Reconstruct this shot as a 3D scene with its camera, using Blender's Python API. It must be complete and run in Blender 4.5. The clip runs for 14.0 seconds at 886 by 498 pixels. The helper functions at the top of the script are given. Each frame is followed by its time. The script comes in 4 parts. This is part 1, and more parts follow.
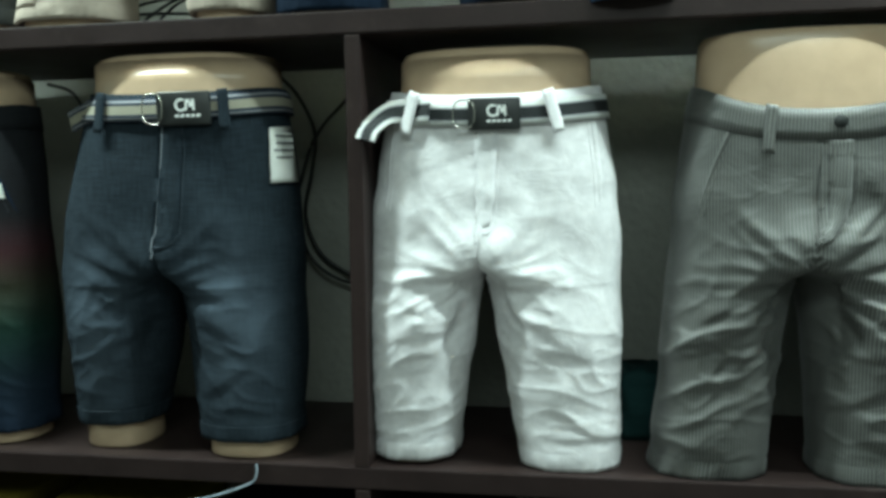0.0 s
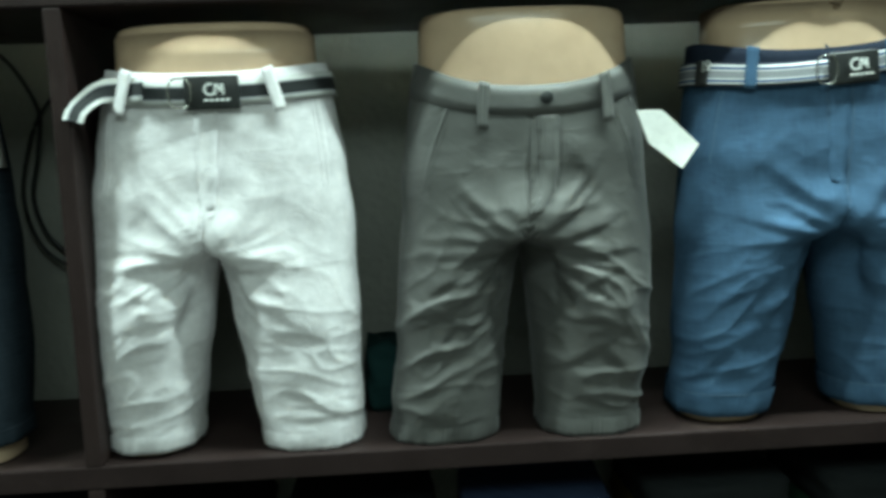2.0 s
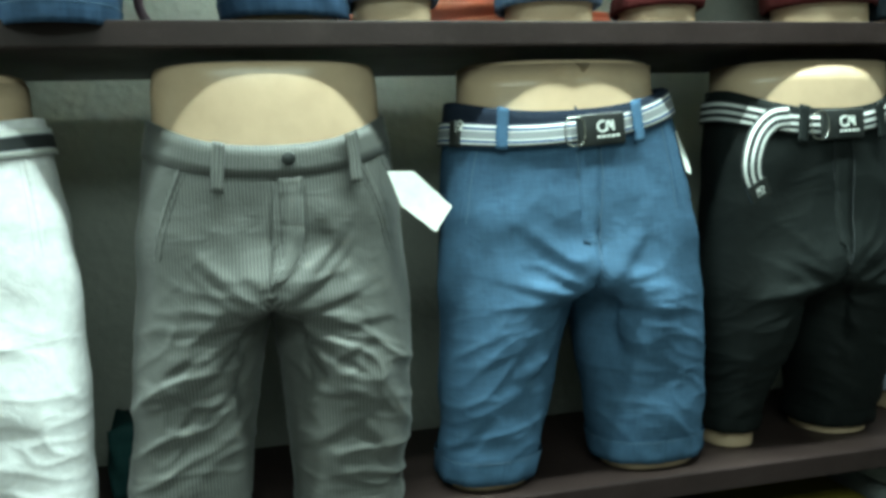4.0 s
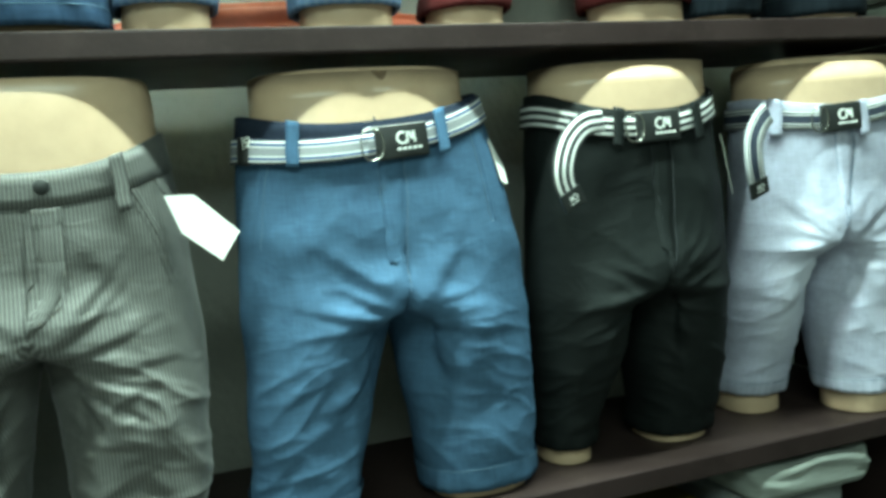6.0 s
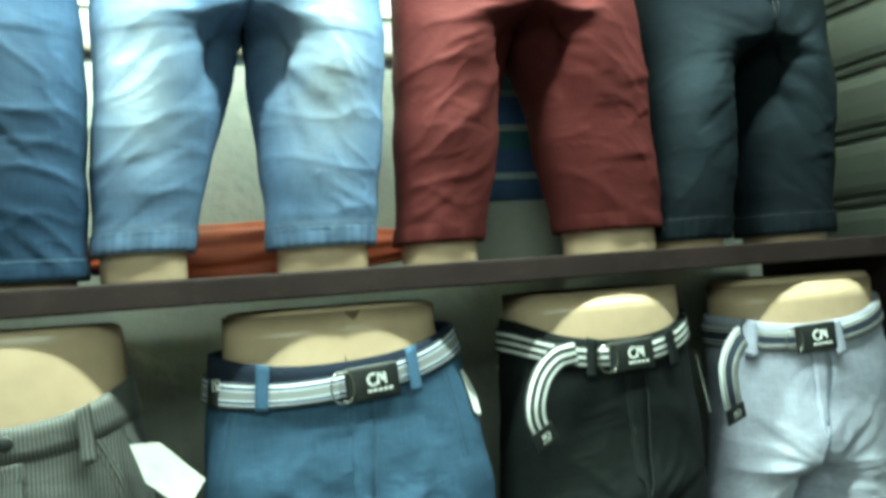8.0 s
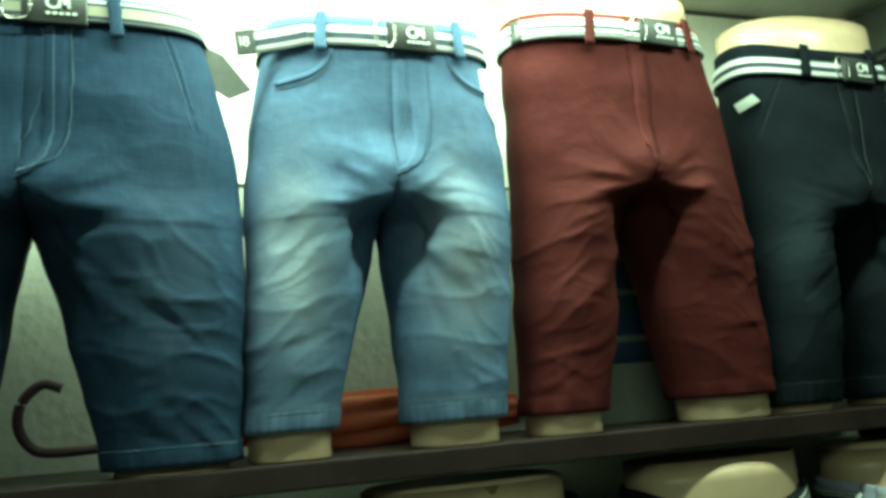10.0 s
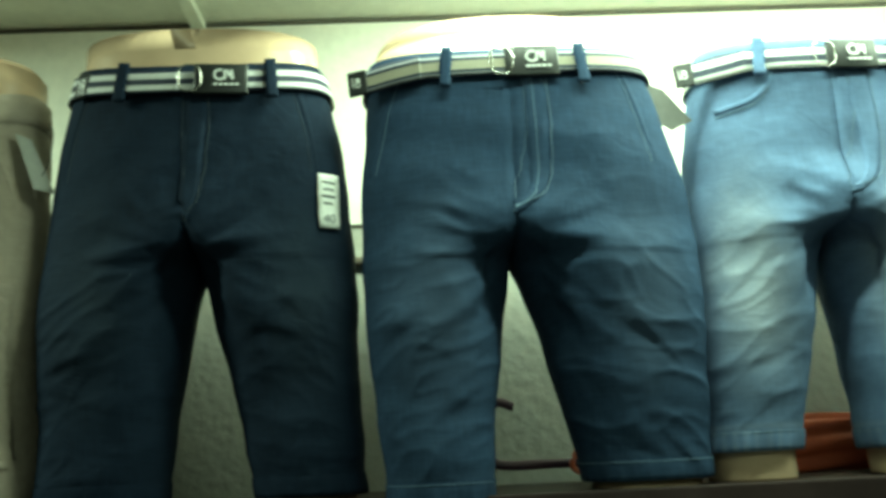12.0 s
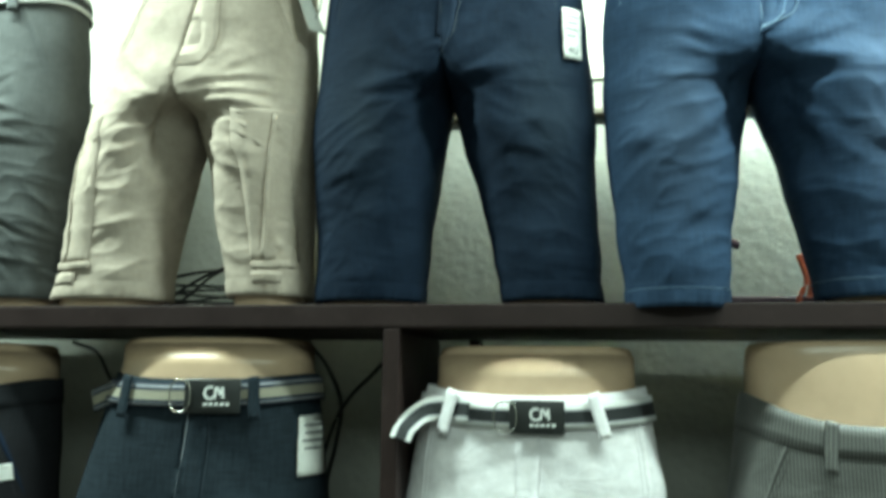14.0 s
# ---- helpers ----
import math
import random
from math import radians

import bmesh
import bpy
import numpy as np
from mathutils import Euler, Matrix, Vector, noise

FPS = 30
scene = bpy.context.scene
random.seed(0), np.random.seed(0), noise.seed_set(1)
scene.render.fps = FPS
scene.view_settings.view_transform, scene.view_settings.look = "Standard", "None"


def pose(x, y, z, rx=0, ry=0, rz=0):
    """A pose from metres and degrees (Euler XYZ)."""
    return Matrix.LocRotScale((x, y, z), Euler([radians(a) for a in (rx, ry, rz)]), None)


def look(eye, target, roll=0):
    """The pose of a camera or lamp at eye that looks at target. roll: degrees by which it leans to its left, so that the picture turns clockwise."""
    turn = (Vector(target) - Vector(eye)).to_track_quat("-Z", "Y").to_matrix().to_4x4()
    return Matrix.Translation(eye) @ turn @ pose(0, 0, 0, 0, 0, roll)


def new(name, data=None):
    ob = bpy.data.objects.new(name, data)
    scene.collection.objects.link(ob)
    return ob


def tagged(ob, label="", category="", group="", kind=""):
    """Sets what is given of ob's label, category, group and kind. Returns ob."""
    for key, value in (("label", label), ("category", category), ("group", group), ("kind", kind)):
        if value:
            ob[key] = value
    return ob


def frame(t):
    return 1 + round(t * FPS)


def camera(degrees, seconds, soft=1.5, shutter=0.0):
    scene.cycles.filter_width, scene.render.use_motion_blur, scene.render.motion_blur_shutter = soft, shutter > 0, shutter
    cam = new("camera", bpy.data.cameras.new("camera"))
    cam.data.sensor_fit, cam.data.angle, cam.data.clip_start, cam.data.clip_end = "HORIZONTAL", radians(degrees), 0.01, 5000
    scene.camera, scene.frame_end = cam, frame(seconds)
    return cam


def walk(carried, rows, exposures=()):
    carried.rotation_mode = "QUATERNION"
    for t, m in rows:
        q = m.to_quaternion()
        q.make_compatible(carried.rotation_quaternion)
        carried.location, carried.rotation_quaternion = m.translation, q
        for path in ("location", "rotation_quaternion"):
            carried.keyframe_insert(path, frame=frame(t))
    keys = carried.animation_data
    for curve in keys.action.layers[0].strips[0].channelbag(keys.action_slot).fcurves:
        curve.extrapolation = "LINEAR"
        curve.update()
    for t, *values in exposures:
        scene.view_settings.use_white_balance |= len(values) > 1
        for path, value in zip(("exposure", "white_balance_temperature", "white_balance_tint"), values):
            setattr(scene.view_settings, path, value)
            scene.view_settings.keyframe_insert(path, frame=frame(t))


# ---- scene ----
cam = camera(56.1, 14.0, soft=3.4, shutter=0.3)
PATH = [
    (0, (0.353, -1.303, 1.276), (0.014, 0.662, 1.116), -0.9),
    (0.5, (0.36, -1.296, 1.271), (0.006, 0.666, 1.111), -0.9),
    (1, (0.389, -1.296, 1.277), (0.146, 0.682, 1.103), -1.0),
    (1.5, (0.436, -1.295, 1.274), (0.354, 0.694, 1.077), -1.4),
    (2, (0.484, -1.29, 1.287), (0.587, 0.693, 1.042), -2.3),
    (2.5, (0.516, -1.281, 1.294), (0.831, 0.679, 1.052), -3.5),
    (3, (0.558, -1.271, 1.297), (0.989, 0.672, 1.099), -2.7),
    (3.2, (0.57, -1.256, 1.305), (1.031, 0.681, 1.117), -2.0),
    (5.3, (0.811, -1.199, 1.351), (1.327, 0.722, 1.141), -4.3),
    (5.5, (0.825, -1.19, 1.354), (1.384, 0.717, 1.131), -4.5),
    (6, (0.841, -1.174, 1.341), (1.506, 0.702, 1.146), -4.5),
    (6.5, (0.868, -1.17, 1.36), (1.59, 0.686, 1.176), -4.7),
    (7, (0.893, -1.17, 1.395), (1.609, 0.696, 1.305), -4.8),
    (7.5, (0.901, -1.177, 1.45), (1.623, 0.688, 1.444), -3.5),
    (8, (0.897, -1.191, 1.534), (1.58, 0.688, 1.595), -3.9),
    (8.2, (0.894, -1.195, 1.571), (1.565, 0.686, 1.671), -4.1),
    (10.3, (0.674, -1.187, 1.626), (1.316, 0.671, 1.991), -4.0),
    (10.5, (0.65, -1.177, 1.628), (1.24, 0.701, 1.984), -3.8),
    (11, (0.571, -1.16, 1.625), (1.009, 0.753, 2.012), -3.5),
    (11.5, (0.475, -1.164, 1.63), (0.715, 0.773, 2.066), -5.1),
    (12, (0.401, -1.193, 1.607), (0.468, 0.747, 2.091), -2.8),
    (12.5, (0.361, -1.228, 1.596), (0.314, 0.698, 2.135), -1.2),
    (13, (0.335, -1.26, 1.574), (0.192, 0.661, 2.111), -0.7),
    (13.5, (0.319, -1.293, 1.529), (0.051, 0.635, 1.989), -0.6),
    (13.7, (0.277, -1.292, 1.495), (0.008, 0.65, 1.892), -0.4),
    (14, (0.296, -1.267, 1.426), (-0.055, 0.676, 1.75), 0.7),
]
EXPOSURES = [(0, 0.46, 6050, 14), (1.5, 0.35, 6050, 12), (3, 0.54, 6000, 9), (5.5, 1.06, 6050, 2), (7.5, 1.08, 6230, -1), (8.2, 0.65, 6300, -2), (10.3, -0.68, 7000, -23), (11, -0.66, 7060, -23), (11.5, -0.75, 7150, -18), (12, -0.64, 7150, -13), (12.5, -0.50, 6900, -4), (13, -0.33, 6400, 2), (13.5, -0.08, 6280, 7), (14, 0.48, 6200, 8)]
walk(cam, [(t, look(eye, target, roll)) for t, eye, target, roll in PATH], EXPOSURES)

# ---- world and lamps ----
world = bpy.data.worlds.new("world")
scene.world = world
world.use_nodes = True
world.node_tree.nodes["Background"].inputs[0].default_value = (0.80, 1.0, 0.88, 1)
world.node_tree.nodes["Background"].inputs[1].default_value = 0.02


def area_lamp(name, x, y, z, length, power, width=0.05, color=(0.80, 1.0, 0.86), turn=0):
    """An area lamp under the ceiling, along x, turned about its length by some degrees: narrow for a fluorescent tube,
    wide for added fill.
    """
    data = bpy.data.lights.new(name, "AREA")
    data.shape, data.size, data.size_y = "RECTANGLE", length, width
    data.energy, data.color = power, color
    ob = new(name, data)
    ob.matrix_world = pose(x, y, z, turn)
    return ob


area_lamp("ceiling_tube_or_fill_lamp", 1.00, -0.04, 2.50, 1.2, 44, turn=18)
area_lamp("ceiling_tube_or_fill_lamp", 1.35, -0.34, 2.50, 1.9, 38)
area_lamp("ceiling_tube_or_fill_lamp", -1.10, -0.26, 2.50, 0.9, 38)
# Added wide fill lamp on the aisle side, standing for no known fitting.
area_lamp("ceiling_tube_or_fill_lamp", 0.6, -2.1, 2.50, 1.8, 26, 0.9)

SHELF_LOW, SHELF_UP, WALL_Y, CEIL_Z, SIDE_X = 0.805, 1.55, 0.45, 2.54, 2.42
THICK = 0.034


# ---- materials ----
def node_mat(name, rough=0.6, metal=0.0):
    m = bpy.data.materials.new(name)
    m.use_nodes = True
    nt = m.node_tree
    b = nt.nodes["Principled BSDF"]
    b.inputs["Roughness"].default_value, b.inputs["Metallic"].default_value = rough, metal
    return m, nt, b


def link(nt, a, b):
    nt.links.new(a, b)


def noise_node(nt, scale, detail=4, vector=None, rough=0.55):
    n = nt.nodes.new("ShaderNodeTexNoise")
    n.inputs["Scale"].default_value, n.inputs["Detail"].default_value, n.inputs["Roughness"].default_value = scale, detail, rough
    if vector is not None:
        link(nt, vector, n.inputs["Vector"])
    return n


def ramp(nt, fac, stops, mode="LINEAR"):
    r = nt.nodes.new("ShaderNodeValToRGB")
    r.color_ramp.interpolation = mode
    el = r.color_ramp.elements
    while len(el) < len(stops):
        el.new(0.5)
    for e, (p, c) in zip(el, stops):
        e.position, e.color = p, (*c, 1)
    link(nt, fac, r.inputs[0])
    return r


def mix(nt, fac, a, b, blend="MIX"):
    n = nt.nodes.new("ShaderNodeMix")
    n.data_type, n.blend_type = "RGBA", blend
    for sock, v in ((n.inputs[0], fac), (n.inputs[6], a), (n.inputs[7], b)):
        if isinstance(v, (int, float)):
            sock.default_value = v
        elif isinstance(v, tuple):
            sock.default_value = (*v, 1)
        else:
            link(nt, v, sock)
    return n.outputs[2]


def bump(nt, b, height, strength, distance):
    n = nt.nodes.new("ShaderNodeBump")
    n.inputs["Strength"].default_value, n.inputs["Distance"].default_value = strength, distance
    link(nt, height, n.inputs["Height"])
    link(nt, n.outputs[0], b.inputs["Normal"])
    return n


def mapped(nt, scale, coord="UV"):
    t = nt.nodes.new("ShaderNodeTexCoord")
    m = nt.nodes.new("ShaderNodeMapping")
    m.inputs["Scale"].default_value = scale
    link(nt, t.outputs[coord], m.inputs[0])
    return m.outputs[0]


def shade(c, k):
    return tuple(min(1, v * k) for v in c)


def painted(name, color, rough=0.5, spread=0.25, scale=6, bump_scale=60, bump_d=0.0006, stain=None, stain_amount=0.5):
    """Plain paint, plaster or board: two scales of variation and a fine relief."""
    m, nt, b = node_mat(name, rough)
    co = mapped(nt, (1, 1, 1), "Object")
    big, fine = noise_node(nt, scale, 5, co), noise_node(nt, bump_scale, 4, co)
    base = ramp(nt, big.outputs[0], [(0.3, shade(color, 1 - spread)), (0.7, shade(color, 1 + spread * 0.5))])
    col = mix(nt, 0.25, base.outputs[0], ramp(nt, fine.outputs[0], [(0.35, shade(color, 0.8)), (0.65, shade(color, 1.1))]).outputs[0])
    if stain:
        spots = noise_node(nt, scale * 2.6, 7, co, 0.7)
        mask = ramp(nt, spots.outputs[0], [(0.56, (0, 0, 0)), (0.72, (stain_amount,) * 3)])
        col = mix(nt, mask.outputs[0], col, stain)
    link(nt, col, b.inputs["Base Color"])
    link(nt, ramp(nt, big.outputs[0], [(0.3, (rough * 0.85,) * 3), (0.7, (min(1, rough * 1.15),) * 3)]).outputs[0], b.inputs["Roughness"])
    bump(nt, b, fine.outputs[0], 0.6, bump_d)
    return m


def stucco(name, color):
    m, nt, b = node_mat(name, 0.75)
    co = mapped(nt, (1, 1, 1), "Object")
    big = noise_node(nt, 2.2, 5, co)
    lumps = noise_node(nt, 42, 5, co, 0.62)
    v = nt.nodes.new("ShaderNodeTexVoronoi")
    v.feature = "SMOOTH_F1"
    v.inputs["Scale"].default_value = 52
    link(nt, co, v.inputs["Vector"])
    col = ramp(nt, big.outputs[0], [(0.3, shade(color, 0.82)), (0.7, shade(color, 1.06))]).outputs[0]
    col = mix(nt, 0.10, col, ramp(nt, lumps.outputs[0], [(0.3, shade(color, 0.55)), (0.7, shade(color, 1.12))]).outputs[0])
    link(nt, col, b.inputs["Base Color"])
    h = mix(nt, 0.4, lumps.outputs[0], v.outputs[0])
    bump(nt, b, h, 0.9, 0.006)
    return m


def cloth(name, color, rough=0.85, twill=1.0, wear=None, slub=0.12, pinstripe=None, sheen=0.0, mottled=0.22, crumple=0.14, bands=None):
    """Woven fabric on the garment's own UVs (metres round and up): twill grain, slubs, mottling, worn thighs."""
    m, nt, b = node_mat(name, rough)
    uv = mapped(nt, (1, 1, 1))
    big = noise_node(nt, 9, 4, uv)
    mid = noise_node(nt, 55, 4, uv)
    col = ramp(nt, big.outputs[0], [(0.3, shade(color, 1 - mottled)), (0.7, shade(color, 1 + mottled * 0.7))]).outputs[0]
    col = mix(nt, 0.35, col, ramp(nt, mid.outputs[0], [(0.3, shade(color, 0.72)), (0.7, shade(color, 1.22))]).outputs[0])
    if bands:
        sep = nt.nodes.new("ShaderNodeSeparateXYZ")
        link(nt, uv, sep.inputs[0])
        span = nt.nodes.new("ShaderNodeMapRange")
        span.inputs[1].default_value, span.inputs[2].default_value = 0.8, 1.45
        link(nt, sep.outputs[1], span.inputs[0])
        col = mix(nt, 0.8, col, ramp(nt, span.outputs[0], bands).outputs[0])
    warp = noise_node(nt, 1.0, 3, mapped(nt, (300, 24, 1)))
    weft = noise_node(nt, 1.0, 3, mapped(nt, (24, 300, 1)))
    grain = mix(nt, 0.5, warp.outputs[0], weft.outputs[0])
    col = mix(nt, slub, col, ramp(nt, grain, [(0.38, shade(color, 0.35)), (0.62, shade(color, 1.9))]).outputs[0])
    if wear:
        a = nt.nodes.new("ShaderNodeAttribute")
        a.attribute_name = "wear"
        blot = noise_node(nt, 16, 5, uv)
        f = nt.nodes.new("ShaderNodeMath")
        f.operation, f.use_clamp = "MULTIPLY", True
        g = ramp(nt, blot.outputs[0], [(0.25, (0.45,) * 3), (0.7, (1.25,) * 3)])
        link(nt, a.outputs["Fac"], f.inputs[0])
        link(nt, g.outputs[0], f.inputs[1])
        col = mix(nt, f.outputs[0], col, wear)
    height = grain
    if pinstripe:
        w = nt.nodes.new("ShaderNodeTexWave")
        w.wave_type, w.bands_direction = "BANDS", "X"
        w.inputs["Scale"].default_value = 62
        w.inputs["Distortion"].default_value = 0.3
        link(nt, uv, w.inputs["Vector"])
        col = mix(nt, ramp(nt, w.outputs[0], [(0.45, (0, 0, 0)), (0.75, (0.9,) * 3)]).outputs[0], col, pinstripe)
    link(nt, col, b.inputs["Base Color"])
    if sheen:
        b.inputs["Sheen Weight"].default_value = sheen
        b.inputs["Sheen Roughness"].default_value = 0.4
    b.inputs["Specular IOR Level"].default_value = 0.45 if rough < 0.5 else 0.09
    fine = bump(nt, b, mix(nt, 0.4, height, mid.outputs[0]), 0.5 * twill, 0.0009)
    soft = noise_node(nt, 1, 5, mapped(nt, (14, 17, 1)), 0.45)
    soft.inputs["Distortion"].default_value = 1.2
    fold = nt.nodes.new("ShaderNodeMath")
    fold.operation = "PINGPONG"
    fold.inputs[1].default_value = 0.14
    link(nt, soft.outputs[0], fold.inputs[0])
    big_bump = nt.nodes.new("ShaderNodeBump")
    big_bump.inputs["Strength"].default_value, big_bump.inputs["Distance"].default_value = crumple, 0.018
    link(nt, fold.outputs[0], big_bump.inputs["Height"])
    link(nt, big_bump.outputs[0], fine.inputs["Normal"])
    return m


def webbing(name, stripes):
    """Woven belt: stripes across its width (v from 0 to 1), ribbed along."""
    m, nt, b = node_mat(name, 0.8)
    t = nt.nodes.new("ShaderNodeTexCoord")
    sep = nt.nodes.new("ShaderNodeSeparateXYZ")
    link(nt, t.outputs["UV"], sep.inputs[0])
    col = ramp(nt, sep.outputs[1], stripes, "CONSTANT").outputs[0]
    fine = noise_node(nt, 1, 3, mapped(nt, (500, 30, 1)))
    col = mix(nt, 0.35, col, ramp(nt, fine.outputs[0], [(0.3, (0.35, 0.35, 0.35)), (0.7, (1, 1, 1))]).outputs[0], "MULTIPLY")
    link(nt, col, b.inputs["Base Color"])
    bump(nt, b, fine.outputs[0], 0.6, 0.0008)
    return m


M_WOOD = painted("dark_brown_paint", (0.030, 0.019, 0.018), 0.45, 0.35, 5, 90, 0.0006, (0.10, 0.075, 0.065), 0.3)
M_EDGE = painted("worn_dark_brown_edge", (0.025, 0.0155, 0.0150), 0.5, 0.35, 9, 120, 0.0006, (0.06, 0.045, 0.04), 0.25)
for _m in (M_WOOD, M_EDGE):  # dull old paint
    _m.node_tree.nodes["Principled BSDF"].inputs["Specular IOR Level"].default_value = 0.18
M_WALL = stucco("rough_plaster", (0.42, 0.42, 0.375))
M_PANEL = painted("cream_wall_board", (0.80, 0.79, 0.70), 0.55, 0.08, 2, 45, 0.0010, (0.55, 0.52, 0.42), 0.25)
M_CEIL = painted("ceiling_board", (0.72, 0.74, 0.65), 0.6, 0.12, 2.5, 40, 0.0012, (0.36, 0.34, 0.26), 0.35)
M_FLOOR = painted("floor_tile", (0.09, 0.082, 0.075), 0.4, 0.2, 3, 60)
M_DARKWALL = painted("shop_wall", (0.30, 0.31, 0.28), 0.7, 0.2, 2, 50)
M_SHUTTER = painted("shutter_steel", (0.048, 0.052, 0.044), 0.45, 0.2, 4, 80, 0.0004, (0.12, 0.10, 0.08), 0.4)
M_SKIN = painted("mannequin_plastic", (0.58, 0.42, 0.285), 0.24, 0.05, 5, 30, 0.0002)
M_BUCKLE = painted("buckle_black", (0.018, 0.02, 0.02), 0.38, 0.3, 30, 200, 0.0002)
M_LOGO = painted("logo_white", (0.80, 0.82, 0.80), 0.5, 0.05, 20, 100, 0.0001)
M_PAPER = painted("tag_paper", (0.86, 0.87, 0.84), 0.6, 0.05, 12, 90, 0.0001)
M_PRINT = painted("tag_print", (0.16, 0.17, 0.18), 0.6, 0.1, 30, 90, 0.0001)
M_GREYTAG = painted("tag_grey_card", (0.35, 0.36, 0.33), 0.5, 0.1, 20, 90, 0.0001)
M_DARKTAG = painted("tag_dark_card", (0.055, 0.058, 0.052), 0.5, 0.3, 60, 90, 0.0001)
M_CABLE = painted("cable_black", (0.015, 0.016, 0.016), 0.4, 0.3, 40, 200, 0.0002)
M_METAL, _nt, _b = node_mat("ring_chrome", 0.22, 1.0)
_n = noise_node(_nt, 60, 3)
link(_nt, ramp(_nt, _n.outputs[0], [(0.3, (0.35, 0.34, 0.31)), (0.7, (0.55, 0.54, 0.50))]).outputs[0], _b.inputs["Base Color"])


# ---- mesh helpers ----
def mesh_ob(name, verts, faces, material, parent=None, label="", uvs=None, wear=None, smooth=True):
    me = bpy.data.meshes.new(name)
    me.from_pydata([tuple(map(float, v)) for v in verts], [], faces)
    if uvs is not None:
        layer = me.uv_layers.new(name="UVMap")
        idx = np.empty(len(me.loops), dtype=np.int32)
        me.loops.foreach_get("vertex_index", idx)
        layer.data.foreach_set("uv", np.asarray(uvs, dtype=np.float32)[idx].ravel())
    if wear is not None:
        at = me.attributes.new("wear", "FLOAT", "POINT")
        at.data.foreach_set("value", np.asarray(wear, dtype=np.float32))
    me.materials.append(material)
    if smooth:
        me.polygons.foreach_set("use_smooth", [True] * len(me.polygons))
    me.update()
    ob = new(name, me)
    if parent is not None:
        ob.parent = parent
    if label:
        ob["label"] = label
    return ob


def part(name, bm, material, parent=None, label="", smooth=False):
    me = bpy.data.meshes.new(name)
    bm.normal_update()
    bm.to_mesh(me)
    bm.free()
    me.materials.append(material)
    if smooth:
        me.polygons.foreach_set("use_smooth", [True] * len(me.polygons))
    ob = new(name, me)
    if parent is not None:
        ob.parent = parent
    if label:
        ob["label"] = label
    return ob


def thing(name, at, label, category, group=""):
    ob = new(name)
    ob.location = at
    ob.empty_display_size = 0.02
    return tagged(ob, label, category, group)


def box_bm(lo, hi, bevel=0.002, bm=None):
    bm = bm or bmesh.new()
    made = bmesh.ops.create_cube(bm, size=1.0)["verts"]
    for v in made:
        v.co = Vector([l + (c + 0.5) * (h - l) for c, l, h in zip(v.co, lo, hi)])
    if bevel:
        edges = list({e for v in made for e in v.link_edges})
        bmesh.ops.bevel(bm, geom=edges, offset=bevel, segments=2, affect="EDGES", profile=0.6)
    return bm


def grid_faces(rows, cols, base=0, wrap=False):
    out = []
    for r in range(rows - 1):
        for c in range(cols if wrap else cols - 1):
            d = (c + 1) % cols
            out.append((base + r * cols + c, base + r * cols + d, base + (r + 1) * cols + d, base + (r + 1) * cols + c))
    return out


def tube(points, radius, sides=8, closed=False):
    """Verts and faces of a round cord through the points."""
    p = np.asarray(points, float)
    n = len(p)
    t = np.roll(p, -1, 0) - np.roll(p, 1, 0) if closed else np.gradient(p, axis=0)
    t /= np.linalg.norm(t, axis=1)[:, None] + 1e-9
    ref = np.where(np.abs(t[:, 2:3]) > 0.9, [[1.0, 0, 0]], [[0, 0, 1.0]])
    a = np.cross(t, ref)
    a /= np.linalg.norm(a, axis=1)[:, None] + 1e-9
    b = np.cross(t, a)
    ang = np.linspace(0, 2 * np.pi, sides, endpoint=False)
    r = np.broadcast_to(np.asarray(radius, float), (n,))[:, None, None]
    v = p[:, None] + r * (np.cos(ang)[None, :, None] * a[:, None] + np.sin(ang)[None, :, None] * b[:, None])
    faces = grid_faces(n, sides, 0, True)
    if closed:
        faces += [((n - 1) * sides + k, (n - 1) * sides + (k + 1) % sides, (k + 1) % sides, k) for k in range(sides)]
    else:
        faces += [tuple(range(sides)), tuple((n - 1) * sides + k for k in range(sides))[::-1]]
    return v.reshape(-1, 3), faces


def smooth_path(points, n=60):
    """A smooth curve through a few control points."""
    p = np.asarray(points, float)
    q = np.vstack([2 * p[0] - p[1], p, 2 * p[-1] - p[-2]])
    out = []
    for s in np.linspace(0, len(p) - 1.0001, n):
        i, u = int(s), s - int(s)
        a, b, c, d = q[i : i + 4]
        out.append(0.5 * (2 * b + (c - a) * u + (2 * a - 5 * b + 4 * c - d) * u**2 + (3 * b - a - 3 * c + d) * u**3))
    return np.array(out)


def slab(outer, normal_of, thick, rows, cols):
    """Closed thin sheet: outer is a rows x cols grid of points, pushed inwards by thick along the normals."""
    o = outer.reshape(-1, 3)
    i = o - normal_of.reshape(-1, 3) * thick
    f = grid_faces(rows, cols) + [tuple(k + len(o) for k in q[::-1]) for q in grid_faces(rows, cols)]
    rim = [c for c in range(cols)] + [r * cols + cols - 1 for r in range(1, rows)]
    rim += [(rows - 1) * cols + c for c in range(cols - 2, -1, -1)] + [r * cols for r in range(rows - 2, 0, -1)]
    f += [(rim[k], rim[(k + 1) % len(rim)], rim[(k + 1) % len(rim)] + len(o), rim[k] + len(o))[::-1] for k in range(len(rim))]
    return np.vstack([o, i]), f


def structure(name, bm, material, label, category, smooth=False):
    return tagged(part(name, bm, material, None, "", smooth), label, category, kind="structure")


